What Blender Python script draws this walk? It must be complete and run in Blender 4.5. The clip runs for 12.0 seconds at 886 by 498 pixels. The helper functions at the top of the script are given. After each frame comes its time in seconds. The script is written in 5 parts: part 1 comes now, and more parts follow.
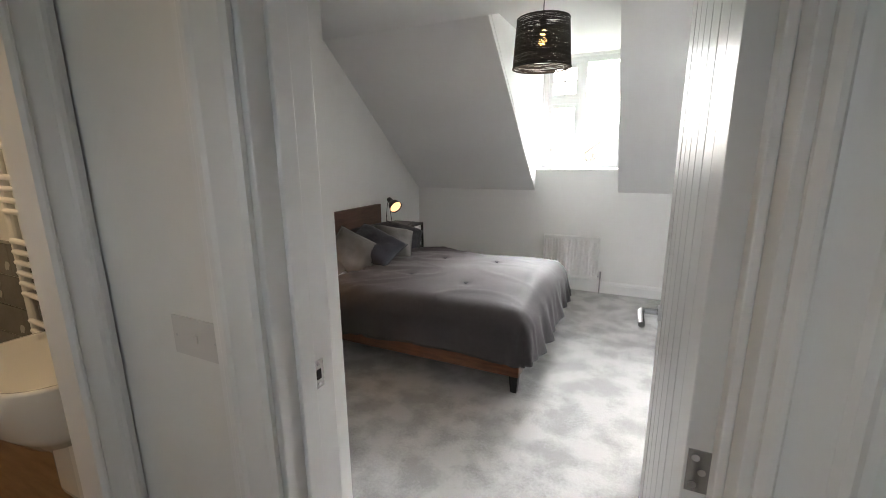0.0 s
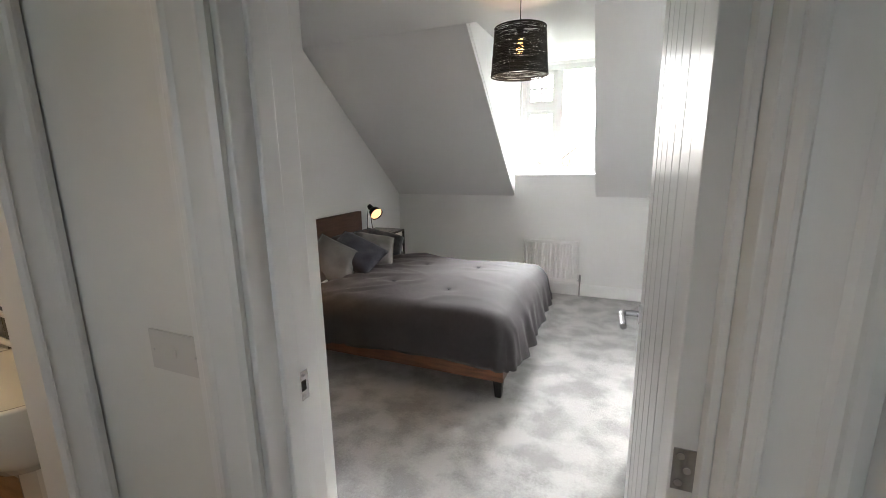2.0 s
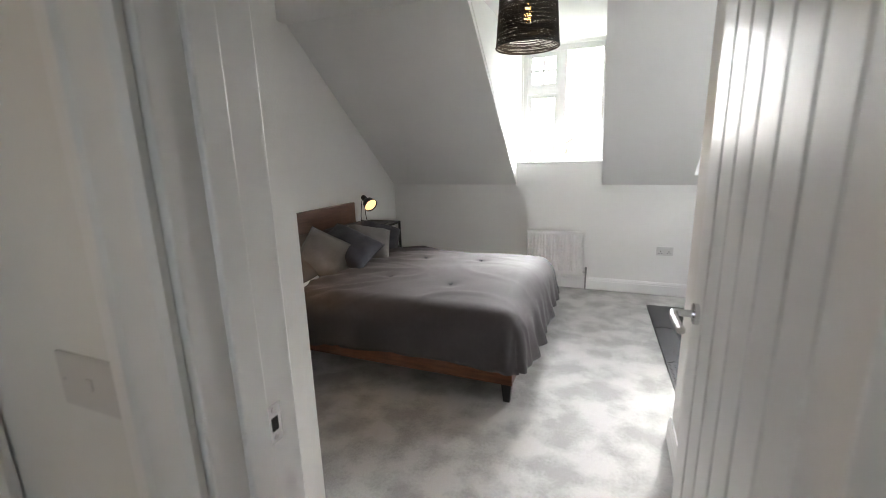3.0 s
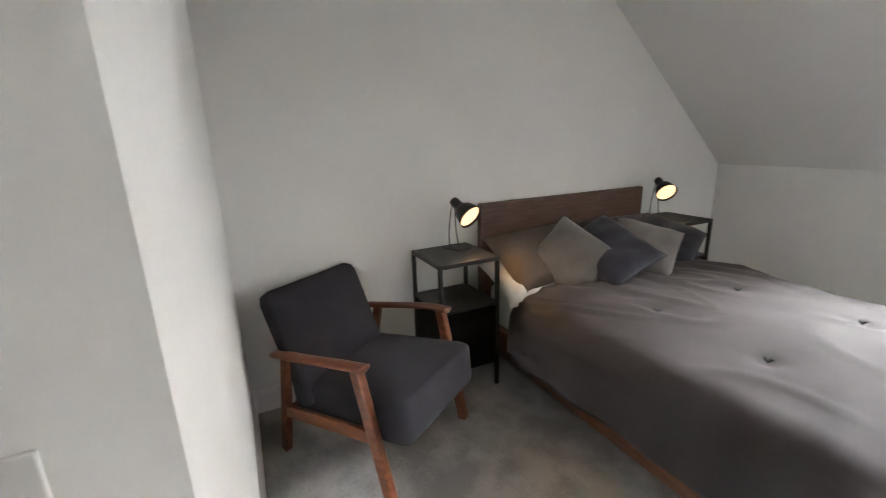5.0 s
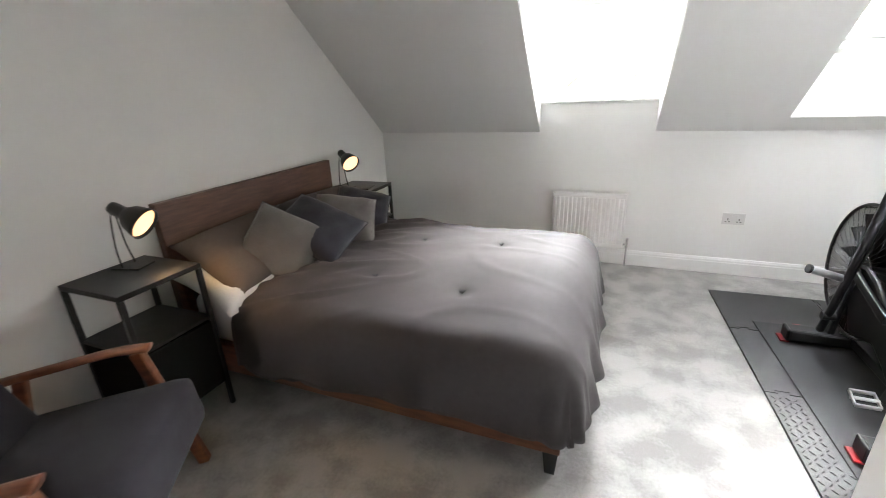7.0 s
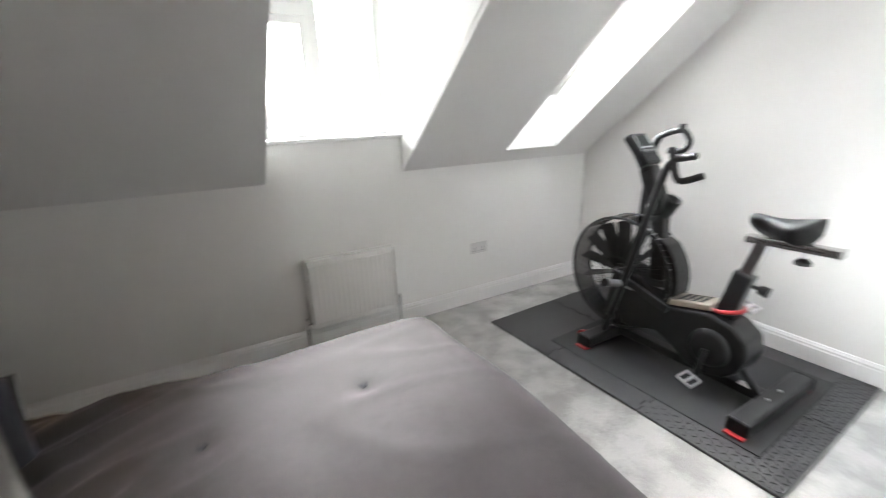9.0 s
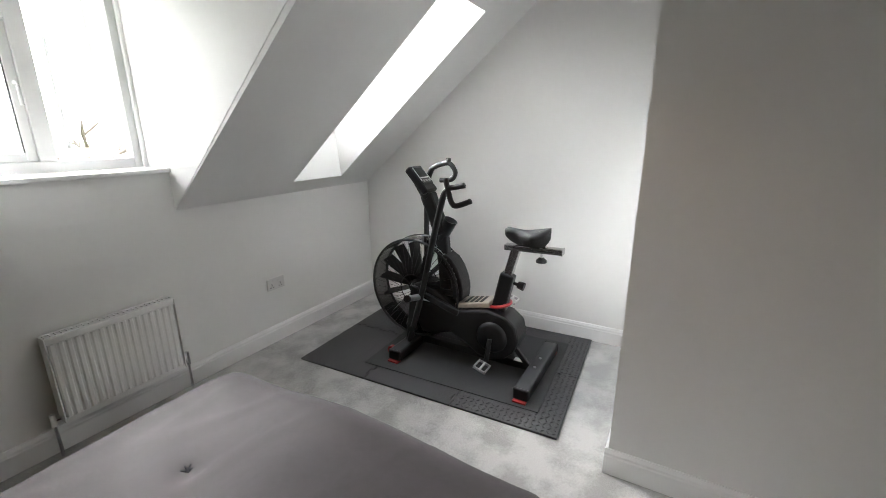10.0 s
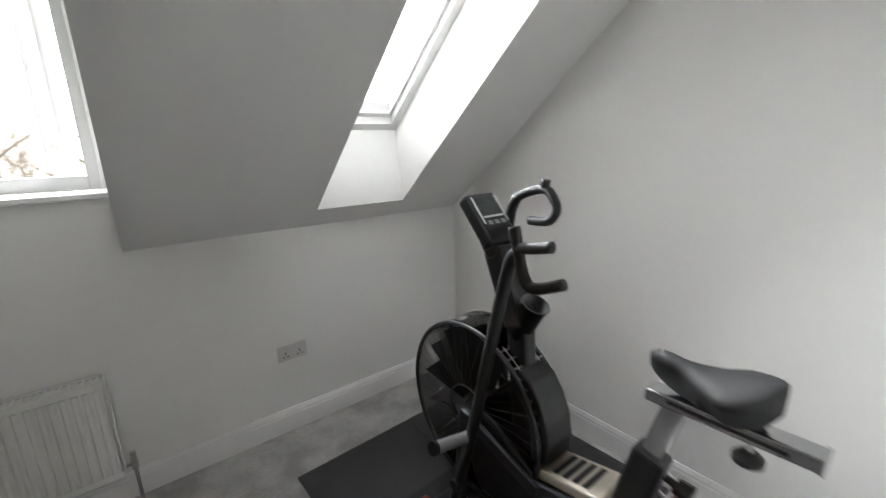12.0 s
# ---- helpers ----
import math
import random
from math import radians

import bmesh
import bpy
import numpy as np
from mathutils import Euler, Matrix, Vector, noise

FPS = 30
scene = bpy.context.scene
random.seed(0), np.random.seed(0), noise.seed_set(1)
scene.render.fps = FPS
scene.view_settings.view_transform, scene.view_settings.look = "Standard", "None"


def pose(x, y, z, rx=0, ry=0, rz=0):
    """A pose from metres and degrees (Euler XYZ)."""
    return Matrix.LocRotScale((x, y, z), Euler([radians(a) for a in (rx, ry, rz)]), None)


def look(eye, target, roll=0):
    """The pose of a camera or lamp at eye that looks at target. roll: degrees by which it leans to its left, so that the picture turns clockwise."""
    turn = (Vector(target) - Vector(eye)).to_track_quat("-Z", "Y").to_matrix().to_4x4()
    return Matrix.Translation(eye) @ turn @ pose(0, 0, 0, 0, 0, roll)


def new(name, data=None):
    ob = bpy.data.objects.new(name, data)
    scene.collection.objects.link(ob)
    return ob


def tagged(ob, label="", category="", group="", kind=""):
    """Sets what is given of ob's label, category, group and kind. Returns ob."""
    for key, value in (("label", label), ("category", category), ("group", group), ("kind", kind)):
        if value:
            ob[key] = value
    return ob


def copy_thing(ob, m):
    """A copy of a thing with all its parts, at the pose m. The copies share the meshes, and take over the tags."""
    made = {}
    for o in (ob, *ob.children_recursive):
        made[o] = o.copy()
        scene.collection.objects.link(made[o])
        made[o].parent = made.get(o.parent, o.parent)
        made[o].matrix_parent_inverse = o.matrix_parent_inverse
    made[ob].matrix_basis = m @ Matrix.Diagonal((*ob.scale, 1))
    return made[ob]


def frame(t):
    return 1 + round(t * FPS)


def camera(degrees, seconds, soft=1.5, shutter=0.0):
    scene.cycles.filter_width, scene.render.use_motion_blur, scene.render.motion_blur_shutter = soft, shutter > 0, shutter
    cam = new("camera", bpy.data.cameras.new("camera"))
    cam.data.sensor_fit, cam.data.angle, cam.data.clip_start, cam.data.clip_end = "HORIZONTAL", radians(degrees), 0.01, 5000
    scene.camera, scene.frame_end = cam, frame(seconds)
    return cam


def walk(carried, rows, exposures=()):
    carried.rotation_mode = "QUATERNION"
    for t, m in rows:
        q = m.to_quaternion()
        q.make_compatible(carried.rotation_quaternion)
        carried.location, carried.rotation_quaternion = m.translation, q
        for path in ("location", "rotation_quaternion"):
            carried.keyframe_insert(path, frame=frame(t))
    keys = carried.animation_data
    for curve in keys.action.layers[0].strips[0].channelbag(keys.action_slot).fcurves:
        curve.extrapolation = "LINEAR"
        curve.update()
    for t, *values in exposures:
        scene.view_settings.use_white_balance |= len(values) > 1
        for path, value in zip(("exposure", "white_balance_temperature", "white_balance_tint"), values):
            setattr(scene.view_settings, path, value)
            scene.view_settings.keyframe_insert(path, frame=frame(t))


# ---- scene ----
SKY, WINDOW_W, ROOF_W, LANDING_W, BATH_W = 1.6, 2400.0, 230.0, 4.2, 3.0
EXPOSURES = [(0.0, 1.15), (2.7, 1.15), (4.5, 1.3), (5.5, 1.75), (6.5, 1.6), (8.5, 1.35), (9.5, 0.58), (10.5, 0.25), (12.0, 0.05)]
cam = camera(93.4, 12.0, soft=0.6, shutter=0.4)
PATH = [
    (0, (2.516, -4.603, 1.452), (1.678, -2.84, 1.016), -0.5),
    (0.5, (2.506, -4.611, 1.457), (1.666, -2.839, 1.066), -0.2),
    (1, (2.51, -4.606, 1.455), (1.708, -2.816, 1.065), -0.4),
    (1.5, (2.508, -4.604, 1.449), (1.726, -2.807, 1.052), -0.8),
    (2, (2.508, -4.607, 1.454), (1.752, -2.801, 1.045), -0.9),
    (2.5, (2.475, -4.585, 1.433), (1.734, -2.779, 0.995), -1.5),
    (2.7, (2.45, -4.527, 1.411), (1.72, -2.717, 0.973), -1.5),
    (4.3, (2.077, -3.768, 1.367), (1.083, -2.11, 0.853), -0.1),
    (4.5, (2.079, -3.652, 1.35), (0.808, -2.216, 0.831), 0.1),
    (5, (2.12, -3.543, 1.349), (0.384, -2.703, 0.832), -1.7),
    (5.5, (2.136, -3.553, 1.346), (0.355, -2.801, 0.845), -2.3),
    (6, (2.102, -3.627, 1.366), (0.657, -2.358, 0.807), -2.0),
    (6.5, (2.093, -3.626, 1.392), (1.1, -2.016, 0.742), -2.5),
    (6.7, (2.065, -3.617, 1.392), (1.217, -1.933, 0.726), -2.5),
    (8.3, (1.492, -2.907, 1.424), (1.27, -1.067, 0.672), -2.4),
    (8.5, (1.369, -2.81, 1.421), (1.391, -0.946, 0.697), -2.7),
    (9, (1.147, -2.524, 1.414), (2.088, -0.868, 0.804), -1.8),
    (9.5, (0.979, -2.453, 1.479), (2.484, -1.259, 0.922), -0.7),
    (10, (1.0, -2.477, 1.484), (2.679, -1.529, 0.952), -0.3),
    (10.5, (1.295, -2.549, 1.473), (2.965, -1.592, 0.931), -0.7),
    (11, (1.672, -2.46, 1.47), (3.318, -1.45, 0.947), -0.6),
    (11.5, (1.998, -2.283, 1.459), (3.492, -1.049, 0.964), -1.1),
    (12, (2.311, -2.036, 1.455), (3.504, -0.507, 0.967), -1.4),
]
walk(cam, [(t, look(eye, aim, roll)) for t, eye, aim, roll in PATH], EXPOSURES)

# ---- light ----
world = bpy.data.worlds.new("sky")
scene.world = world
world.use_nodes = True
wn = world.node_tree.nodes
sky = wn.new("ShaderNodeTexSky")
sky.sky_type, sky.sun_disc = "NISHITA", False
sky.sun_elevation, sky.sun_rotation = radians(38), radians(20)
sky.air_density, sky.dust_density, sky.ozone_density = 1.0, 4.0, 1.0
wn["Background"].inputs["Strength"].default_value = SKY
overcast = wn.new("ShaderNodeHueSaturation")
overcast.inputs["Saturation"].default_value = 0.12
world.node_tree.links.new(sky.outputs[0], overcast.inputs["Color"])
world.node_tree.links.new(overcast.outputs[0], wn["Background"].inputs["Color"])


def lamp(name, kind, m, energy, color=(1, 1, 1), **more):
    data = bpy.data.lights.new(name, kind)
    data.energy, data.color = energy, color
    for key, value in more.items():
        setattr(data, key, value)
    ob = new(name, data)
    ob.matrix_world = m
    return ob


lamp("sun", "SUN", look((0, 0, 0), (-0.25, -0.8, -0.9)), 0.8, (1, 0.96, 0.9), angle=radians(12))
# added area lamps, out of view, boost sky light high above the dormer and square to the roof window; daylight at the
# unseen landing window
lamp("dormer_skylight", "AREA", look((2.3, 6.0, 6.2), (1.9, 0.0, 1.8)), WINDOW_W, (0.97, 0.985, 1.0), shape="RECTANGLE", size=4.4, size_y=2.4)
lamp("roof_skylight", "AREA", look((3.3, 2.5, 5.75), (3.3, -0.7, 1.9)), ROOF_W, (0.84, 0.93, 1.0), shape="RECTANGLE", size=1.6, size_y=2.0)
lamp("landing_daylight", "AREA", look((2.1, -6.2, 1.7), (2.1, -4.0, 1.2)), LANDING_W, (0.80, 0.88, 1.0), shape="RECTANGLE", size=0.6, size_y=0.8)


# ---- materials ----
def mat(name, color, rough=0.6, metal=0.0, vary=0.06, scale=6.0, bump=0.0, bump_scale=200.0, color2=None, spec=0.5, detail=4.0, spread=0.06, sheen=0.0, stretch=None, coat=0.0, rand=0.0, lo=0.5, hi=0.9, fine=0.4):
    """A surface with coarse and fine variation of colour and a fine relief."""
    m = bpy.data.materials.new(name)
    m.use_nodes = True
    n, l = m.node_tree.nodes, m.node_tree.links
    b = n["Principled BSDF"]
    b.inputs["Roughness"].default_value, b.inputs["Metallic"].default_value = rough, metal
    b.inputs["Specular IOR Level"].default_value = spec
    b.inputs["Sheen Weight"].default_value = sheen
    b.inputs["Coat Weight"].default_value = coat
    co = n.new("ShaderNodeTexCoord")
    mp = n.new("ShaderNodeMapping")
    l.new(co.outputs["Object"], mp.inputs["Vector"])
    if stretch:
        mp.inputs["Scale"].default_value = stretch
    t1 = n.new("ShaderNodeTexNoise")
    t1.inputs["Scale"].default_value, t1.inputs["Detail"].default_value = scale, detail
    l.new(mp.outputs[0], t1.inputs["Vector"])
    t2 = n.new("ShaderNodeTexNoise")
    t2.inputs["Scale"].default_value, t2.inputs["Detail"].default_value = scale * 14, 3.0
    l.new(mp.outputs[0], t2.inputs["Vector"])
    add = n.new("ShaderNodeMath")
    add.operation = "MULTIPLY_ADD"
    l.new(t2.outputs["Fac"], add.inputs[0])
    add.inputs[1].default_value = fine
    l.new(t1.outputs["Fac"], add.inputs[2])
    ramp = n.new("ShaderNodeValToRGB")
    dark = tuple(c * (1 - vary) for c in color) if color2 is None else color2
    lite = tuple(min(1, c * (1 + vary)) for c in color) if color2 is None else color
    ramp.color_ramp.elements[0].position, ramp.color_ramp.elements[0].color = lo, (*dark, 1)
    ramp.color_ramp.elements[1].position, ramp.color_ramp.elements[1].color = hi, (*lite, 1)
    l.new(add.outputs[0], ramp.inputs[0])
    last = ramp.outputs[0]
    if rand:
        info = n.new("ShaderNodeObjectInfo")
        hsv = n.new("ShaderNodeHueSaturation")
        rng = n.new("ShaderNodeMapRange")
        rng.inputs["To Min"].default_value, rng.inputs["To Max"].default_value = 1 - rand, 1 + rand
        l.new(info.outputs["Random"], rng.inputs["Value"])
        l.new(rng.outputs[0], hsv.inputs["Value"])
        l.new(last, hsv.inputs["Color"])
        last = hsv.outputs[0]
    l.new(last, b.inputs["Base Color"])
    rr = n.new("ShaderNodeMapRange")
    rr.inputs["To Min"].default_value, rr.inputs["To Max"].default_value = max(0.02, rough - spread), min(1, rough + spread)
    l.new(t1.outputs["Fac"], rr.inputs["Value"])
    l.new(rr.outputs[0], b.inputs["Roughness"])
    if bump:
        t3 = n.new("ShaderNodeTexNoise")
        t3.inputs["Scale"].default_value, t3.inputs["Detail"].default_value = bump_scale, 2.0
        l.new(mp.outputs[0], t3.inputs["Vector"])
        bp = n.new("ShaderNodeBump")
        bp.inputs["Strength"].default_value, bp.inputs["Distance"].default_value = bump, 0.004
        l.new(t3.outputs["Fac"], bp.inputs["Height"])
        l.new(bp.outputs[0], b.inputs["Normal"])
    return m


def glow(name, color, strength):
    m = bpy.data.materials.new(name)
    m.use_nodes = True
    b = m.node_tree.nodes["Principled BSDF"]
    b.inputs["Base Color"].default_value = (*color, 1)
    b.inputs["Emission Color"].default_value, b.inputs["Emission Strength"].default_value = (*color, 1), strength
    return m


def glassy(name, color=(1, 1, 1), rough=0.0):
    m = bpy.data.materials.new(name)
    m.use_nodes = True
    b = m.node_tree.nodes["Principled BSDF"]
    b.inputs["Base Color"].default_value = (*color, 1)
    b.inputs["Transmission Weight"].default_value, b.inputs["Roughness"].default_value, b.inputs["IOR"].default_value = 1.0, rough, 1.03
    return m


WALL = mat("wall_paint", (0.79, 0.79, 0.778), 0.75, vary=0.015, scale=2.0, bump=0.08, bump_scale=240, spec=0.25)
CEIL = mat("ceiling_paint", (0.76, 0.76, 0.75), 0.85, vary=0.012, scale=2.0, bump=0.05, bump_scale=240, spec=0.2)
GLOSS = mat("white_satin_wood", (0.80, 0.80, 0.80), 0.30, vary=0.012, scale=3.0, spec=0.45, spread=0.015)
UPVC = mat("white_window_plastic", (0.64, 0.64, 0.635), 0.3, vary=0.01, scale=3.0)
CARPET = mat("grey_carpet", (0.44, 0.436, 0.430), 0.95, scale=5.2, fine=0.24, color2=(0.29, 0.286, 0.280), lo=0.51, hi=0.71, bump=0.9, bump_scale=420, spec=0.1, detail=4.5, sheen=0.25)
WALNUT = mat("walnut", (0.19, 0.075, 0.036), 0.42, scale=5.0, color2=(0.09, 0.034, 0.018), stretch=(1.2, 9, 9), bump=0.1, bump_scale=60)
WALNUT_Y = mat("walnut_board", (0.135, 0.070, 0.046), 0.45, scale=5.0, color2=(0.075, 0.038, 0.026), stretch=(9, 1.2, 9), bump=0.1, bump_scale=60)
TEAK = mat("teak_red_brown", (0.22, 0.075, 0.032), 0.38, scale=6.0, color2=(0.11, 0.035, 0.017), stretch=(2, 8, 8), bump=0.08, bump_scale=60)
DUVET = mat("grey_cotton", (0.060, 0.054, 0.057), 0.66, vary=0.10, scale=3.0, bump=0.3, bump_scale=500, spec=0.15, sheen=0.06)
CUSH_L = mat("light_grey_weave", (0.14, 0.134, 0.13), 0.92, vary=0.1, scale=8.0, bump=0.5, bump_scale=450, spec=0.1, sheen=0.2)
CUSH_D = mat("slate_grey_weave", (0.032, 0.033, 0.044), 0.92, vary=0.12, scale=8.0, bump=0.5, bump_scale=450, spec=0.1, sheen=0.2)
PILLOW = mat("taupe_cotton", (0.13, 0.105, 0.09), 0.9, vary=0.08, scale=4.0, bump=0.25, bump_scale=500, spec=0.15)
SHEET = mat("white_sheet", (0.72, 0.71, 0.70), 0.9, vary=0.04, scale=5.0, bump=0.3, bump_scale=80, spec=0.15)
CHAIR = mat("charcoal_upholstery", (0.028, 0.026, 0.032), 0.95, vary=0.15, scale=12.0, bump=0.6, bump_scale=600, spec=0.1, sheen=0.06)
BLACK_METAL = mat("black_powder_coat", (0.009, 0.0085, 0.0085), 0.40, vary=0.2, scale=20.0, bump=0.1, bump_scale=500)
# near-black: the shade in the bedside table's lower part put into the colour
SHADOW_BLACK = mat("shadow_black_board", (0.0045, 0.0045, 0.0045), 0.8, vary=0.2, scale=20.0, spec=0.15)
BLACK_PLASTIC = mat("black_plastic", (0.0075, 0.0075, 0.0085), 0.38, spec=0.4, vary=0.2, scale=20.0, bump=0.1, bump_scale=600)
GREY_STEEL = mat("dark_grey_steel", (0.014, 0.0145, 0.016), 0.36, spec=0.4, vary=0.15, scale=12.0)
RUBBER = mat("black_rubber", (0.017, 0.017, 0.019), 0.6, vary=0.25, scale=9.0, bump=0.3, bump_scale=500)
MATRUB = mat("mat_foam", (0.030, 0.0305, 0.033), 0.44, vary=0.3, scale=3.0, bump=0.4, bump_scale=350, rand=0.12)
CHROME = mat("chrome", (0.75, 0.75, 0.77), 0.12, metal=1.0, vary=0.03, scale=10.0)
SILVER = mat("brushed_silver", (0.55, 0.55, 0.56), 0.35, metal=0.9, vary=0.06, scale=12.0)
CHAMPAGNE = mat("champagne_plastic", (0.50, 0.45, 0.38), 0.33, metal=0.3, vary=0.06, scale=12.0)
DARK_CHROME = mat("dark_satin_chrome", (0.48, 0.48, 0.49), 0.2, metal=1.0, vary=0.08, scale=12.0)
PEDAL = mat("cast_alloy", (0.46, 0.46, 0.47), 0.4, metal=0.3, vary=0.06, scale=20.0)
RED = mat("red_plastic", (0.30, 0.010, 0.012), 0.35, vary=0.1, scale=12.0)
SHADE_STRAND = mat("black_paper_cord", (0.012, 0.011, 0.012), 0.7, vary=0.25, scale=30.0)
RADIATOR = mat("white_enamel", (0.80, 0.80, 0.79), 0.3, vary=0.015, scale=4.0)
PLATE = mat("grey_satin_plate", (0.63, 0.625, 0.62), 0.35, vary=0.01, scale=5.0)
SLOT = mat("grey_shutter_plastic", (0.22, 0.22, 0.22), 0.5, vary=0.05, scale=20.0)
CERAMIC = mat("white_ceramic", (0.82, 0.80, 0.76), 0.08, vary=0.01, scale=3.0, coat=0.4)
TILE = mat("grey_bathroom_tile", (0.16, 0.155, 0.145), 0.25, vary=0.12, scale=6.0, rand=0.08)
GROUT = mat("grout", (0.34, 0.33, 0.31), 0.9, vary=0.08, scale=30.0)
WOODFLOOR = mat("oak_vinyl_floor", (0.30, 0.19, 0.11), 0.45, scale=4.0, color2=(0.19, 0.11, 0.06), stretch=(1, 8, 8))
GLASS = glassy("window_glass")
BULB = glow("lamp_bulb_glow", (1.0, 0.55, 0.18), 6.0)
LAMPFACE = glow("lamp_diffuser_glow", (1.0, 0.62, 0.27), 0.75)
SCREEN = mat("lcd_screen", (0.05, 0.056, 0.052), 0.15, vary=0.1, scale=30.0)
BARK = mat("bark", (0.17, 0.145, 0.125), 0.9, vary=0.2, scale=8.0)
GRASS = mat("grass", (0.07, 0.10, 0.035), 0.95, vary=0.3, scale=0.5)
BRICK = mat("pale_brick", (0.48, 0.43, 0.38), 0.9, vary=0.2, scale=3.0)
ROOFTILE = mat("brown_roof_tile", (0.40, 0.34, 0.30), 0.85, vary=0.2, scale=2.0)
SIDING = mat("rendered_wall", (0.55, 0.50, 0.44), 0.9, vary=0.06, scale=2.0)
DARKGLASS = mat("dark_far_glass", (0.05, 0.06, 0.07), 0.1, vary=0.1)


# ---- building blocks ----
def link(name, bm, material, parent=None, smooth=False):
    me = bpy.data.meshes.new(name)
    bm.normal_update()
    bm.to_mesh(me)
    bm.free()
    me.materials.append(material)
    if smooth:
        for p in me.polygons:
            p.use_smooth = True
    ob = new(name, me)
    if parent is not None:
        ob.parent = parent
    return ob


def part(name, bm, material, parent, label="", smooth=False):
    ob = link(name, bm, material, parent, smooth)
    if label:
        tagged(ob, label)
    return ob


def thing(name, label, category, at=(0, 0, 0), rz=0.0, group=""):
    ob = new(name)
    ob.empty_display_size = 0.1
    ob.matrix_world = pose(*at, 0, 0, rz)
    return tagged(ob, label, category, group)


def structure(name, bm, material, label="", smooth=False):
    return tagged(link(name, bm, material, None, smooth), label, "", "", "structure")


def box(bm, x0, y0, z0, x1, y1, z1, bevel=0.0, m=None, seg=2):
    g = bmesh.ops.create_cube(bm, size=1)
    for v in g["verts"]:
        v.co = Vector(((x0 + x1) / 2 + v.co.x * (x1 - x0), (y0 + y1) / 2 + v.co.y * (y1 - y0), (z0 + z1) / 2 + v.co.z * (z1 - z0)))
    vs = g["verts"]
    if bevel:
        es = list({e for v in vs for e in v.link_edges})
        r = bmesh.ops.bevel(bm, geom=es, offset=bevel, segments=seg, affect="EDGES", profile=0.5)
        vs = list({v for f in r["faces"] for v in f.verts} | {v for v in vs if v.is_valid})
    if m is not None:
        bmesh.ops.transform(bm, matrix=m, verts=vs)
    return bm


def boxes(*lists, bevel=0.0):
    bm = bmesh.new()
    for b in lists:
        box(bm, *b, bevel=bevel)
    return bm


def bbox(*b, bevel=0.0, m=None, seg=2):
    return box(bmesh.new(), *b, bevel=bevel, m=m, seg=seg)


def rod(bm, a, b, r, r2=None, n=12, sx=1.0):
    """A round bar from a to b; sx flattens it across."""
    a, b = Vector(a), Vector(b)
    d = b - a
    m = Matrix.Translation((a + b) / 2) @ d.to_track_quat("Z", "Y").to_matrix().to_4x4() @ Matrix.Diagonal((sx, 1, 1, 1))
    bmesh.ops.create_cone(bm, cap_ends=True, segments=n, radius1=r, radius2=r if r2 is None else r2, depth=d.length, matrix=m)
    return bm


def bar(bm, a, b, w, h, bevel=0.004, up="Y"):
    """A square bar from a to b, w across and h deep."""
    a, b = Vector(a), Vector(b)
    d = b - a
    m = Matrix.Translation((a + b) / 2) @ d.to_track_quat("Z", up).to_matrix().to_4x4()
    return box(bm, -w / 2, -h / 2, -d.length / 2, w / 2, h / 2, d.length / 2, bevel=bevel, m=m)


def tube(bm, pts, r, n=8, closed=False):
    """A round tube along points."""
    pts = [Vector(p) for p in pts]
    rings = []
    up = Vector((0.13, 0.21, 0.97))
    for i, p in enumerate(pts):
        a = pts[(i - 1) % len(pts)] if closed or i else p
        b = pts[(i + 1) % len(pts)] if closed or i < len(pts) - 1 else p
        d = (b - a).normalized()
        s = d.cross(up)
        if s.length < 0.05:
            s = d.cross(Vector((1, 0, 0)))
        s.normalize()
        u = s.cross(d)
        rr = r[i] if isinstance(r, (list, tuple)) else r
        rings.append([bm.verts.new(p + (s * math.cos(k * 2 * math.pi / n) + u * math.sin(k * 2 * math.pi / n)) * rr) for k in range(n)])
    for i in range(len(pts) - (0 if closed else 1)):
        A, B = rings[i], rings[(i + 1) % len(pts)]
        for k in range(n):
            bm.faces.new((A[k], A[(k + 1) % n], B[(k + 1) % n], B[k]))
    if not closed:
        bm.faces.new(rings[0][::-1])
        bm.faces.new(rings[-1])
    return bm


def smooth_path(pts, k=6):
    """Points of a soft curve through pts."""
    pts = [Vector(p) for p in pts]
    out = []
    for i in range(len(pts) - 1):
        p0, p1, p2, p3 = pts[max(i - 1, 0)], pts[i], pts[i + 1], pts[min(i + 2, len(pts) - 1)]
        for j in range(k):
            t = j / k
            out.append(0.5 * ((2 * p1) + (p2 - p0) * t + (2 * p0 - 5 * p1 + 4 * p2 - p3) * t * t + (3 * p1 - p0 - 3 * p2 + p3) * t ** 3))
    return out + [pts[-1]]


def prism(bm, poly, x0, x1, axis="x", bevel=0.0):
    """A flat outline (two coordinates) drawn out along an axis."""
    def at(p, s):
        return {"x": (s, p[0], p[1]), "y": (p[0], s, p[1]), "z": (p[0], p[1], s)}[axis]
    A = [bm.verts.new(at(p, x0)) for p in poly]
    B = [bm.verts.new(at(p, x1)) for p in poly]
    f = [bm.faces.new(A), bm.faces.new(B[::-1])]
    for i in range(len(poly)):
        j = (i + 1) % len(poly)
        f.append(bm.faces.new((A[j], A[i], B[i], B[j])))
    bmesh.ops.recalc_face_normals(bm, faces=f)
    if bevel:
        es = list({e for v in A + B for e in v.link_edges})
        bmesh.ops.bevel(bm, geom=es, offset=bevel, segments=2, affect="EDGES", profile=0.5)
    return bm


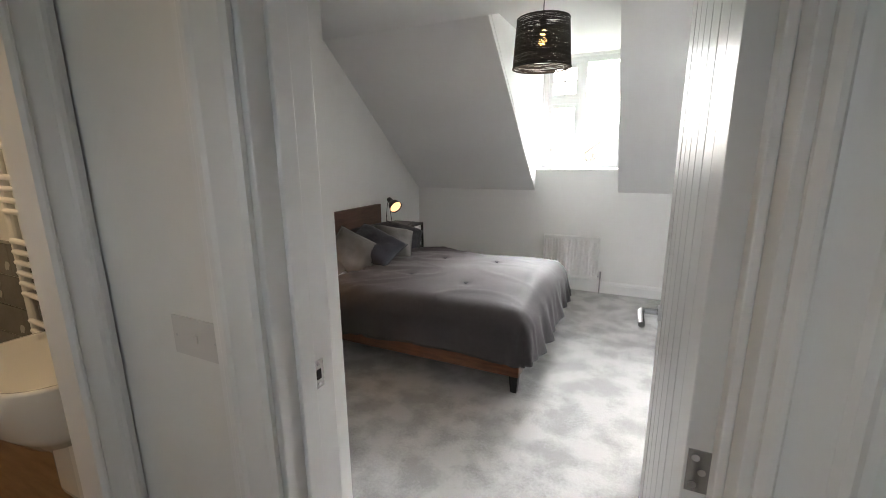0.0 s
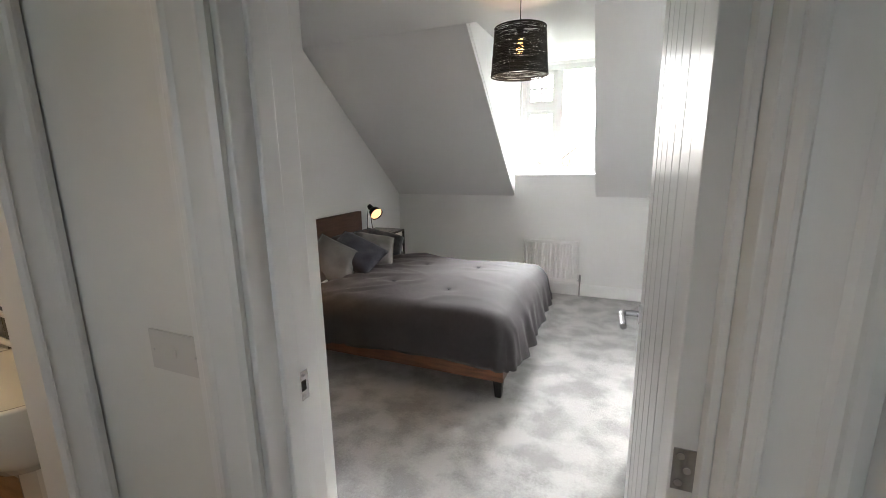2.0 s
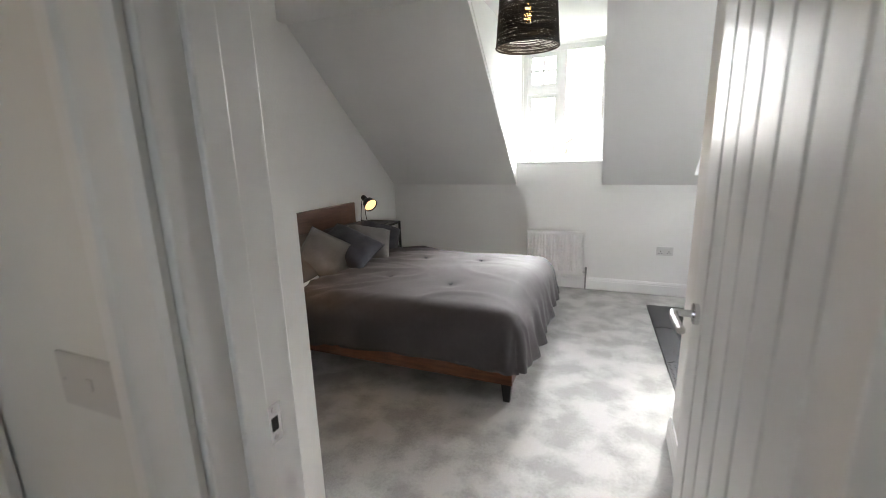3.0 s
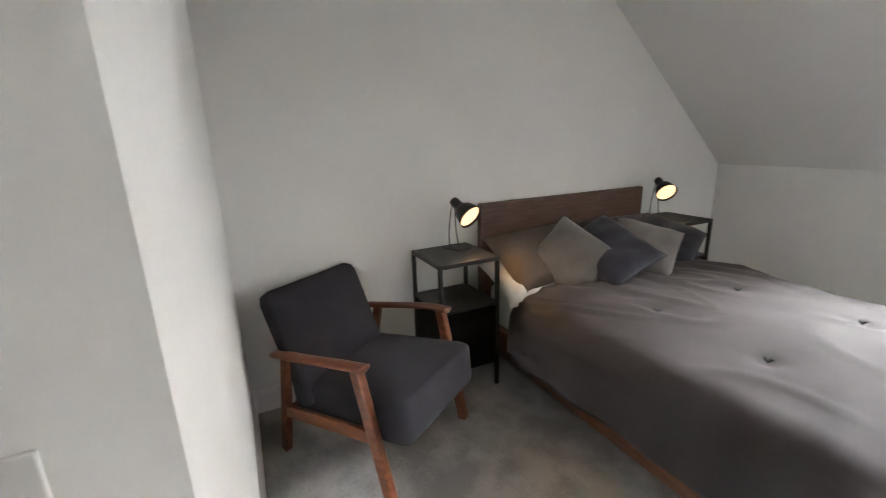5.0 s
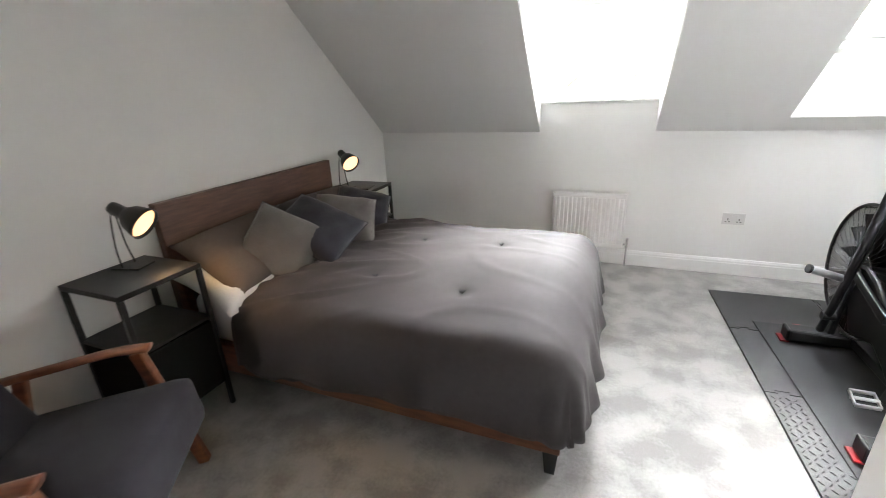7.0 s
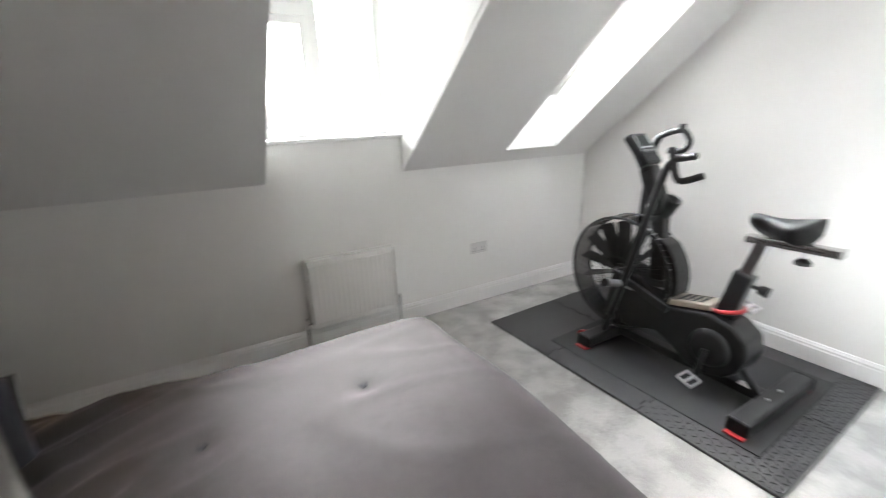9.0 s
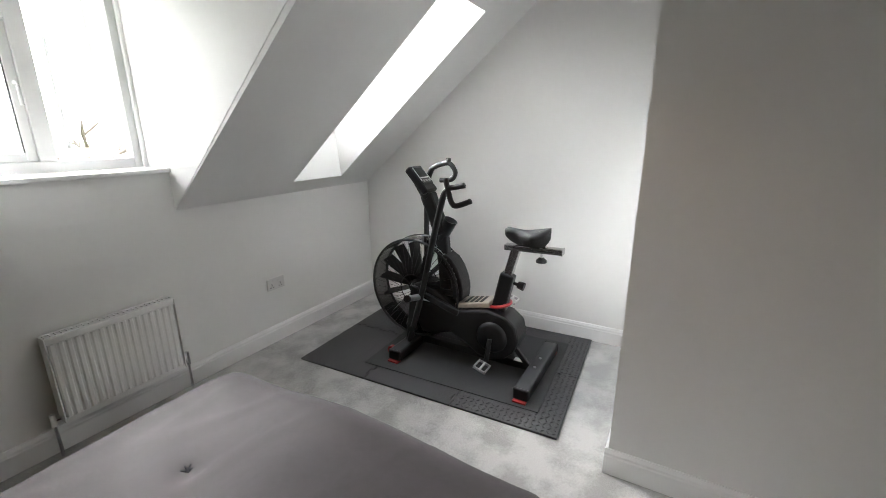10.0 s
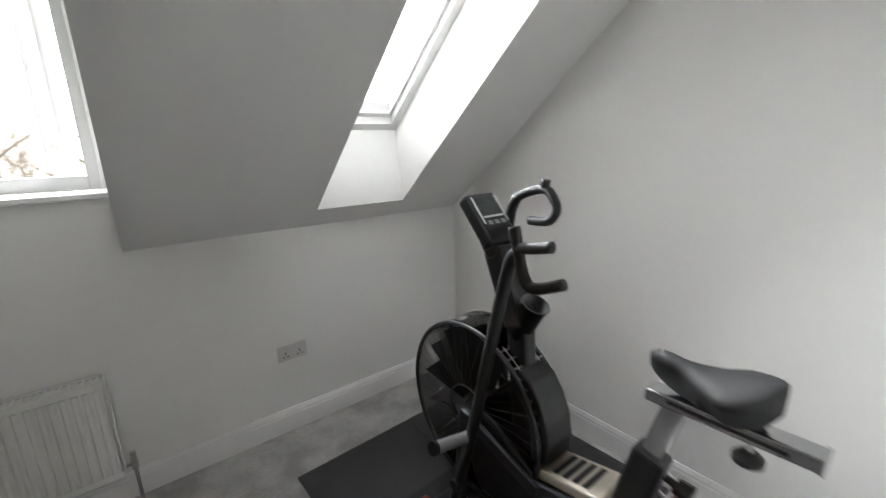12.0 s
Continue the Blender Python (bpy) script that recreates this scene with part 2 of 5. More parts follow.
def lathe(bm, prof, n=24, m=None):
    """A turned shape from (radius, height) pairs."""
    rings = []
    for r, z in prof:
        rings.append([bm.verts.new((r * math.cos(k * 2 * math.pi / n), r * math.sin(k * 2 * math.pi / n), z)) for k in range(n)])
    for A, B in zip(rings, rings[1:]):
        for k in range(n):
            bm.faces.new((A[k], A[(k + 1) % n], B[(k + 1) % n], B[k]))
    if m is not None:
        bmesh.ops.transform(bm, matrix=m, verts=[v for ring in rings for v in ring])
    return bm


def cushion(w, h, t, n=18, seed=0, pinch=0.05, wrinkle=0.004):
    """A filled cushion w x h, t thick, with drawn-in sides and pointed corners."""
    bm = bmesh.new()
    grid = {}
    for side in (1, -1):
        for i in range(n + 1):
            for j in range(n + 1):
                u, v = i / n * 2 - 1, j / n * 2 - 1
                edge = abs(u) == 1 or abs(v) == 1
                if side < 0 and edge:
                    grid[side, i, j] = grid[1, i, j]
                    continue
                x = u * w / 2 * (1 - pinch * (1 - v * v) * abs(u))
                y = v * h / 2 * (1 - pinch * (1 - u * u) * abs(v))
                puff = ((1 - u ** 4) * (1 - v ** 4)) ** 0.55
                z = side * (t / 2 * puff)
                k = noise.noise((u * 2.3 + seed, v * 2.3, side)) * wrinkle * 4 + noise.noise((u * 7 + seed, v * 7, side * 3)) * wrinkle
                grid[side, i, j] = bm.verts.new((x, y, z + (0 if edge else k * puff)))
    for side in (1, -1):
        for i in range(n):
            for j in range(n):
                q = [grid[side, i, j], grid[side, i + 1, j], grid[side, i + 1, j + 1], grid[side, i, j + 1]]
                bm.faces.new(q if side > 0 else q[::-1])
    return bm


# ---- structure ----
SLOPE = 0.83            # rise of the roof slope towards the room
KNEE, CEILZ = 1.073, 2.40
YTOP = -(CEILZ - KNEE) / SLOPE
X0, X1 = 1.45, 2.30     # the dormer's cheeks
DORMERZ = 2.47          # ceiling of the dormer
XE = 3.995              # wall behind the bike


def zs(y):
    return KNEE - SLOPE * y


structure("floor", boxes((-0.12, -3.97, -0.2, 4.12, 0.12, 0.0)), CARPET, "mottled grey plush carpet")
structure("floor_landing", boxes((1.28, -6.0, -0.2, 2.9, -3.971, -0.002)), CARPET, "grey carpet on the landing")
structure("wall_west", boxes((-0.12, -3.77, 0, 0, 0.12, 2.6)), WALL, "plain off-white bedroom wall behind the bed")
structure("wall_north", boxes((0, 0, 0, XE, 0.12, KNEE), (X0, 0.001, KNEE, X1, 0.12, 1.285)), WALL, "low off-white wall under the sloping ceiling")
structure("wall_east", boxes((XE, -2.49, 0, XE + 0.12, 0.12, 2.6)), WALL, "off-white gable wall behind the exercise bike")
structure("wall_pier_east", boxes((2.724, -2.49, 0, XE, -2.35, 2.6), (2.724, -3.97, 0, 2.854, -2.49, 2.6)), WALL, "off-white wall with an outside corner beside the door")
structure("wall_pier_west", boxes((0, -3.77, 0, 1.694, -3.626, 2.6), (1.57, -3.97, 0, 1.694, -3.77, 2.6)), WALL, "off-white wall with an outside corner beside the door")
structure("wall_door", boxes((1.40, -4.095, 0, 1.893, -3.97, 2.6), (2.675, -4.095, 0, 2.854, -3.97, 2.6), (1.893, -4.095, 2.03, 2.675, -3.97, 2.6)), WALL, "off-white wall around the bedroom door")

T = 0.52                # depth of the roof build-up, straight up
SX0, SX1, SY0, SY1 = 3.06, 3.543, -0.11, -1.34
SYF = -0.055            # foot of the roof window, outside its sloping lower reveal


def slab(bm, x0, x1, y0, y1):
    prism(bm, [(y0, zs(y0)), (y1, zs(y1)), (y1, zs(y1) + T), (y0, zs(y0) + T)], x0, x1)


bm = bmesh.new()
slab(bm, -0.12, X0, 0.0, YTOP)
slab(bm, X1, SX0, 0.0, YTOP)
slab(bm, SX1, XE + 0.12, 0.0, YTOP)
prism(bm, [(0.0, zs(0.0)), (SY0, zs(SY0)), (SYF, zs(SY0) + T), (0.0, zs(0.0) + T)], SX0, SX1)
slab(bm, SX0, SX1, SY1, YTOP)
structure("ceiling_slope", bm, CEIL, "off-white sloping ceiling under the roof")
structure("ceiling", boxes((-0.12, -3.97, CEILZ, XE + 0.12, YTOP, CEILZ + 0.2), (X0, YTOP, DORMERZ, X1, 0.38, DORMERZ + 0.2)), CEIL, "flat off-white ceiling")
structure("ceiling_landing", boxes((1.28, -6.0, CEILZ, 2.9, -3.97, CEILZ + 0.2)), CEIL, "flat off-white landing ceiling")
for nm, a, b in (("wall_cheek_west", X0 - 0.1, X0 + 0.003), ("wall_cheek_east", X1 - 0.003, X1 + 0.1)):
    structure(nm, prism(bmesh.new(), [(0.12, KNEE + 0.02), (0.37, KNEE + 0.02), (0.37, DORMERZ), (YTOP, DORMERZ), (-0.02, zs(-0.02) + 0.002)], a, b), WALL, "off-white side wall of the dormer")
structure("wall_dormer_head", boxes((X0 + 0.003, 0.205, 2.44, X1 - 0.003, 0.37, DORMERZ)), WALL, "strip of wall above the dormer window")
structure("wall_dormer_base", boxes((X0, 0.12, 0.6, X1, 0.37, 1.285)), WALL, "wall under the dormer window")


def skirting(name, a, b, inward, h=0.125):
    """A moulded skirting board from a to b; inward points into the room."""
    a, b, n = Vector((*a, 0)), Vector((*b, 0)), Vector((*inward, 0))
    bm = bmesh.new()
    prof = [(0, 0), (0.016, 0), (0.016, h - 0.035), (0.013, h - 0.028), (0.013, h - 0.018), (0.008, h - 0.006), (0.006, h), (0, h)]
    A = [bm.verts.new(a + n * p[0] + Vector((0, 0, p[1]))) for p in prof]
    B = [bm.verts.new(b + n * p[0] + Vector((0, 0, p[1]))) for p in prof]
    fs = [bm.faces.new(A), bm.faces.new(B[::-1])]
    for i in range(len(prof)):
        j = (i + 1) % len(prof)
        fs.append(bm.faces.new((A[j], A[i], B[i], B[j])))
    bmesh.ops.recalc_face_normals(bm, faces=fs)
    structure(name, bm, GLOSS, "white moulded skirting board")


skirting("baseboard_north", (0.0, 0), (XE, 0), (0, -1))
skirting("baseboard_west", (0, -3.626), (0, -0.016), (1, 0))
skirting("baseboard_east", (XE, -2.35), (XE, -0.016), (-1, 0))
skirting("baseboard_pier", (2.724, -2.35), (XE - 0.016, -2.35), (0, 1))
skirting("baseboard_pier_side", (2.724, -3.97), (2.724, -2.334), (-1, 0))
skirting("baseboard_alcove", (0.016, -3.626), (1.694, -3.626), (0, 1))
skirting("baseboard_alcove_side", (1.694, -3.97), (1.694, -3.610), (1, 0))
skirting("baseboard_landing", (1.40, -4.095), (1.789, -4.095), (0, -1))

# landing and bathroom shell
structure("wall_landing_west", boxes((1.28, -4.128, 0, 1.40, -3.97, 2.6), (1.28, -6.0, 0, 1.40, -5.0, 2.6), (1.28, -5.0, 2.03, 1.40, -4.128, 2.6)), WALL, "off-white landing wall with the bathroom door opening")
structure("wall_landing_east", boxes((2.765, -6.0, 0, 2.885, -4.095, 2.6)), WALL, "plain off-white landing wall")
structure("wall_landing_south", boxes((1.28, -6.12, 0, 2.885, -6.0, 1.45), (1.28, -6.12, 1.80, 2.885, -6.0, 2.6), (1.28, -6.12, 1.45, 1.95, -6.0, 1.80), (2.25, -6.12, 1.45, 2.885, -6.0, 1.80)), WALL, "plain landing wall with a window opening")
structure("floor_bathroom", boxes((-0.6, -5.4, -0.2, 1.28, -3.79, 0.006)), WOODFLOOR, "brown wood-look bathroom floor")
structure("ceiling_bathroom", boxes((-0.6, -5.4, CEILZ, 1.28, -3.77, CEILZ + 0.2)), CEIL, "flat bathroom ceiling")
structure("wall_bathroom", boxes((-0.72, -5.4, 0, -0.6, -3.77, 2.6), (-0.72, -5.52, 0, 1.28, -5.4, 2.6), (-0.72, -3.79, 0, 1.28, -3.771, 2.6)), WALL, "cream painted bathroom wall")


def architrave(name, x0, x1, y, sgn, z1, plane="y"):
    """One upright of a moulded door casing; x0 is the opening's side."""
    w = x1 - x0
    steps = [(0.0, 0.010), (0.10, 0.016), (0.16, 0.016), (0.20, 0.011), (0.30, 0.013), (0.62, 0.018), (0.70, 0.023), (0.80, 0.023), (0.88, 0.018), (1.0, 0.016)]
    poly = [(x0, y)] + [(x0 + w * a, y + sgn * d) for a, d in steps] + [(x1, y)]
    if plane == "x":
        poly = [(p[1], p[0]) for p in poly]
    structure(name, prism(bmesh.new(), poly, 0, z1, "z"), GLOSS, "white moulded door casing")


architrave("trim_door_1", 1.912, 1.790, -4.095, -1, 2.1)
architrave("trim_door_2", 2.655, 2.745, -4.095, -1, 2.1)
architrave("trim_door_3", -4.188, -4.100, 1.40, 1, 2.1, "x")
structure("trim_door_head", boxes((1.912, -4.115, 2.015, 2.655, -4.095, 2.10), bevel=0.004), GLOSS, "white door casing head")
# lining of the bedroom door: jambs, stops, head
structure("door_frame_1", boxes((1.893, -4.093, 0, 1.925, -3.935, 2.0), (1.925, -4.045, 0, 1.937, -4.002, 2.0), bevel=0.003), GLOSS, "white door lining with its stop")
structure("door_frame_2", boxes((2.643, -4.093, 0, 2.675, -3.935, 2.0), (2.631, -4.045, 0, 2.643, -4.010, 2.0), bevel=0.003), GLOSS, "white door lining with its stop")
structure("door_frame_3", boxes((1.893, -4.093, 2.001, 2.675, -3.935, 2.032), bevel=0.003), GLOSS, "white door lining head")
structure("door_frame_4", boxes((1.285, -4.180, 0, 1.398, -4.129, 2.0), bevel=0.003), GLOSS, "white bathroom door lining")

# ---- bedroom door, standing open ----
door = thing("door_1", "white panelled bedroom door standing open with chrome lever", "door", (2.644, -3.955, 0.008), 1.0)
door["kind"] = "structure"
TH, LW, LH = 0.036, 0.715, 1.975
part("stile", bbox(-TH, 0, 0, 0, 0.10, LH, bevel=0.002), GLOSS, door)
part("stile", bbox(-TH, LW - 0.10, 0, 0, LW, LH, bevel=0.002), GLOSS, door)
for i in range(5):
    w = (LW - 0.20 - 0.006) / 5
    part("panel", bbox(-TH + 0.001, 0.103 + i * w + 0.003, 0.002, -0.001, 0.103 + (i + 1) * w - 0.003, LH - 0.002, bevel=0.004), GLOSS, door)
part("core", bbox(-TH + 0.008, 0.05, 0.001, -0.008, LW - 0.05, LH - 0.003), GLOSS, door)
for hz in (0.22, 0.980, 1.76):
    # leaf darker than the chrome knuckle: its dark reflection is put into the colour
    h = part("hinge", bbox(-0.032, -0.0025, hz - 0.035, -0.001, 0.001, hz + 0.035), DARK_CHROME, door, "chrome butt hinge with three screws")
    part("hinge_knuckle", rod(bmesh.new(), (0.008, -0.008, hz - 0.038), (0.008, -0.008, hz + 0.038), 0.0085), CHROME, h)
    for dz in (-0.023, 0, 0.023):
        part("screw", rod(bmesh.new(), (-0.018 + (0.006 if dz == 0 else -0.004), -0.0042, hz + dz), (-0.018 + (0.006 if dz == 0 else -0.004), -0.002, hz + dz), 0.0055, n=10), SILVER, h)
for s in (-1, 1):
    xf = -TH if s < 0 else 0.0
    bm = rod(bmesh.new(), (xf, LW - 0.062, 0.995), (xf + s * 0.010, LW - 0.062, 0.995), 0.026, n=20)
    ho = part("rosette", bm, CHROME, door, "round chrome handle rose")
    bm = rod(bmesh.new(), (xf + s * 0.008, LW - 0.062, 0.995), (xf + s * 0.052, LW - 0.062, 0.995), 0.009)
    part("lever_neck", bm, DARK_CHROME, ho)
    part("lever", tube(bmesh.new(), smooth_path([(xf + s * 0.050, LW - 0.062, 0.995), (xf + s * 0.055, LW - 0.09, 0.995), (xf + s * 0.053, LW - 0.175, 0.993)]), 0.0095, 10), DARK_CHROME, ho)
strike = thing("strike_plate", "chrome strike plate on the white door lining", "strike plate", (1.925, -3.985, 1.0))
part("plate", bbox(0.0, -0.012, -0.032, 0.0025, 0.014, 0.032, bevel=0.001), CHROME, strike)
part("keep", bbox(0.0026, -0.006, -0.011, 0.0034, 0.006, 0.011), BLACK_PLASTIC, strike, "black latch hole")
part("screw", rod(bmesh.new(), (0.002, 0.0, 0.023), (0.0038, 0, 0.023), 0.004, n=8), SILVER, strike)
part("screw", rod(bmesh.new(), (0.002, 0.0, -0.023), (0.0038, 0, -0.023), 0.004, n=8), SILVER, strike)


# ---- windows ----
def sash(parent, w, h, d=0.05, f=0.05, bars=(), name="sash"):
    """A glazed leaf in the parent's x-z plane, hinge side at x = 0."""
    s = part(name, boxes((0, 0, 0, f, d, h), (w - f, 0, 0, w, d, h), (f, 0, 0, w - f, d, f), (f, 0, h - f, w - f, d, h), bevel=0.004), UPVC, parent)
    for zb in bars:
        part("glazing_bar", bbox(f, 0.006, zb - 0.014, w - f, d - 0.006, zb + 0.014, bevel=0.003), UPVC, s)
    g = part("pane", bbox(f - 0.004, d / 2 - 0.003, f - 0.004, w - f + 0.004, d / 2 + 0.003, h - f + 0.004), GLASS, s)
    g.visible_shadow = False
    return s


WZ0, WZ1 = 1.31, 2.44
win = thing("window_1", "white plastic dormer window with one leaf standing open", "window", (0, 0, 0))
win["kind"] = "structure"
FX0, FX1, FY0, FY1 = X0 + 0.006, X1 - 0.006, 0.215, 0.285
MX0, MX1, TZ = 1.835, 1.905, 2.015      # mullion and transom
part("window_frame", boxes((FX0, FY0, WZ0, FX0 + 0.055, FY1, WZ1), (FX1 - 0.055, FY0, WZ0, FX1, FY1, WZ1), (FX0 + 0.055, FY0, WZ0, FX1 - 0.055, FY1, WZ0 + 0.055), (FX0 + 0.055, FY0, WZ1 - 0.055, FX1 - 0.055, FY1, WZ1), bevel=0.004), UPVC, win)
part("mullion", bbox(MX0, FY0 + 0.002, WZ0 + 0.055, MX1, FY1 - 0.002, WZ1 - 0.055, bevel=0.004), UPVC, win)
part("lining_bead", boxes((X1 - 0.022, FY0 - 0.022, WZ0, X1 - 0.004, FY0 - 0.001, WZ1), (X0 + 0.004, FY0 - 0.022, WZ0, X0 + 0.022, FY0 - 0.001, WZ1), bevel=0.003), GLOSS, win)
part("transom", bbox(FX0 + 0.055, FY0 + 0.004, TZ - 0.03, MX0, FY1 - 0.004, TZ + 0.03, bevel=0.004), UPVC, win)
for za, zb, top in ((WZ0 + 0.055, TZ - 0.03, False), (TZ + 0.03, WZ1 - 0.055, True)):
    xa, xb, ya = FX0 + 0.055, MX0, FY0 + 0.014
    f = part("casement", boxes((xa, ya, za, xa + 0.04, ya + 0.042, zb), (xb - 0.04, ya, za, xb, ya + 0.042, zb), (xa + 0.04, ya, za, xb - 0.04, ya + 0.042, za + 0.04), (xa + 0.04, ya, zb - 0.04, xb - 0.04, ya + 0.042, zb), bevel=0.003), UPVC, win)
    g = part("pane", bbox(xa + 0.036, ya + 0.018, za + 0.036, xb - 0.036, ya + 0.024, zb - 0.036), GLASS, f)
    g.visible_shadow = False
    part("gasket", boxes((xa + 0.040, ya + 0.004, za + 0.04, xa + 0.0445, ya + 0.016, zb - 0.04), (xb - 0.0445, ya + 0.004, za + 0.04, xb - 0.040, ya + 0.016, zb - 0.04)), RUBBER, f)
    if top:
        xm, zm = (xa + xb) / 2, (za + zb) / 2
        part("glazing_bar", bbox(xm - 0.009, ya + 0.008, za + 0.04, xm + 0.009, ya + 0.034, zb - 0.04, bevel=0.002), UPVC, f)
        part("glazing_bar", bbox(xa + 0.04, ya + 0.009, zm - 0.009, xb - 0.04, ya + 0.033, zm + 0.009, bevel=0.002), UPVC, f)
leaf = sash(win, 0.37, WZ1 - WZ0 - 0.12, 0.045, 0.045, (0.645,), "open_leaf")
leaf.matrix_local = pose(FX1 - 0.075, 0.325, WZ0 + 0.06, 0, 0, 108)
part("gasket", boxes((0.045, 0.004, 0.045, 0.050, 0.02, 0.63), (0.320, 0.004, 0.045, 0.325, 0.02, 0.63)), SLOT, leaf)
for za in (WZ0 + 0.055, WZ1 - 0.07):
    part("stay", bar(bmesh.new(), (FX1 - 0.10, 0.262, za + 0.008), (FX1 - 0.12, 0.45, za + 0.008), 0.012, 0.006, 0.001), SILVER, win)
part("handle", tube(bmesh.new(), [(MX0 - 0.018, FY0 + 0.012, 1.72), (MX0 - 0.018, FY0 - 0.015, 1.72), (MX0 - 0.018, FY0 - 0.02, 1.70), (MX0 - 0.018, FY0 - 0.02, 1.62)], 0.008, 8), UPVC, win)
structure("window_sill", boxes((X0 - 0.012, -0.022, 1.286, X1 + 0.012, 0.214, 1.309), bevel=0.006), GLOSS, "white painted window board with rounded nosing")

roofwin = thing("window_2", "white roof window set deep in the slope", "window", (0, 0, 0))
roofwin["kind"] = "structure"
U = 0.40                # the frame's height above the ceiling plane, straight up


def on_roof(x, y, up):
    return Vector((x, y, zs(y) + up))


def roof_bar(x0, y0, x1, y1, up0, up1):
    bm = bmesh.new()
    prism(bm, [(y0, zs(y0) + up0), (y1, zs(y1) + up0), (y1, zs(y1) + up1), (y0, zs(y0) + up1)], x0, x1)
    return bm


part("window_frame", roof_bar(SX0, SYF, SX1, SYF - 0.05, U, U + 0.1), UPVC, roofwin)
part("window_frame", roof_bar(SX0, SY1 + 0.05, SX1, SY1, U, U + 0.1), UPVC, roofwin)
part("window_frame", roof_bar(SX0, SYF - 0.05, SX0 + 0.045, SY1 + 0.05, U, U + 0.1), UPVC, roofwin)
part("window_frame", roof_bar(SX1 - 0.045, SYF - 0.05, SX1, SY1 + 0.05, U, U + 0.1), UPVC, roofwin)
for b in ((SX0 + 0.045, SYF - 0.05, SX1 - 0.045, SYF - 0.068), (SX0 + 0.045, SY1 + 0.09, SX1 - 0.045, SY1 + 0.05), (SX0 + 0.045, SYF - 0.068, SX0 + 0.065, SY1 + 0.09), (SX1 - 0.065, SYF - 0.068, SX1 - 0.045, SY1 + 0.09)):
    part("sash", roof_bar(*b, U + 0.035, U + 0.09), UPVC, roofwin)
g = part("pane", roof_bar(SX0 + 0.055, SYF - 0.06, SX1 - 0.055, SY1 + 0.08, U + 0.06, U + 0.067), GLASS, roofwin)
g.visible_shadow = False


# ---- bed ----
def facing(at, normal, spin=0.0):
    """A pose whose z looks along normal and whose y points up the slope, turned by spin degrees."""
    n = Vector(normal).normalized()
    r = Vector((0, 0, 1)).cross(n).normalized()
    u = n.cross(r)
    m = Matrix((r, u, n)).transposed().to_4x4()
    return Matrix.Translation(at) @ m @ pose(0, 0, 0, 0, 0, spin)


BY0, BY1, BX1 = -2.31, -0.935, 1.93
bed = thing("bed", "walnut double bed with a plain panel headboard", "bed", (0, 0, 0))
part("headboard", bbox(0.022, -2.298, 0.30, 0.066, -0.946, 0.968, bevel=0.006), WALNUT_Y, bed, "dark walnut headboard panel")
part("side_rail", bbox(0.07, BY0, 0.115, BX1, BY0 + 0.028, 0.27, bevel=0.004), WALNUT, bed)
part("side_rail", bbox(0.07, BY1 - 0.028, 0.115, BX1, BY1, 0.27, bevel=0.004), WALNUT, bed)
part("end_rail", bbox(BX1 - 0.03, BY0 + 0.029, 0.115, BX1, BY1 - 0.029, 0.27, bevel=0.004), WALNUT_Y, bed)
for x in (0.06, 1.895):
    for y in (BY0 + 0.035, BY1 - 0.035):
        bm = bbox(-0.03, -0.03, 0.0, 0.03, 0.03, 0.13)
        for v in bm.verts:
            if v.co.z < 0.05:
                v.co.x *= 0.62
                v.co.y *= 0.62
            v.co += Vector((x, y, 0))
        part("leg", bm, BLACK_METAL if x > 1 else WALNUT, bed, "dark tapered bed foot")
part("headboard_post", bbox(0.075, BY0 + 0.002, 0.12, 0.125, BY0 + 0.05, 0.62, bevel=0.006), WALNUT, bed)
part("headboard_post", bbox(0.075, BY1 - 0.05, 0.12, 0.125, BY1 - 0.002, 0.62, bevel=0.006), WALNUT, bed)
part("slat_base", bbox(0.08, BY0 + 0.03, 0.20, BX1 - 0.03, BY1 - 0.03, 0.262), WALNUT, bed)
mattress = thing("mattress", "white mattress with a fitted sheet on the bed", "mattress", (0, 0, 0))
bm = bbox(0.13, BY0 + 0.015, 0.264, BX1 - 0.04, BY1 - 0.015, 0.515, bevel=0.055, seg=4)
part("cover", bm, SHEET, mattress, smooth=True)


TUFTS = ((0.985, -1.94, 0.574), (1.455, -2.0, 0.580), (1.02, -1.41, 0.586), (1.48, -1.39, 0.590))


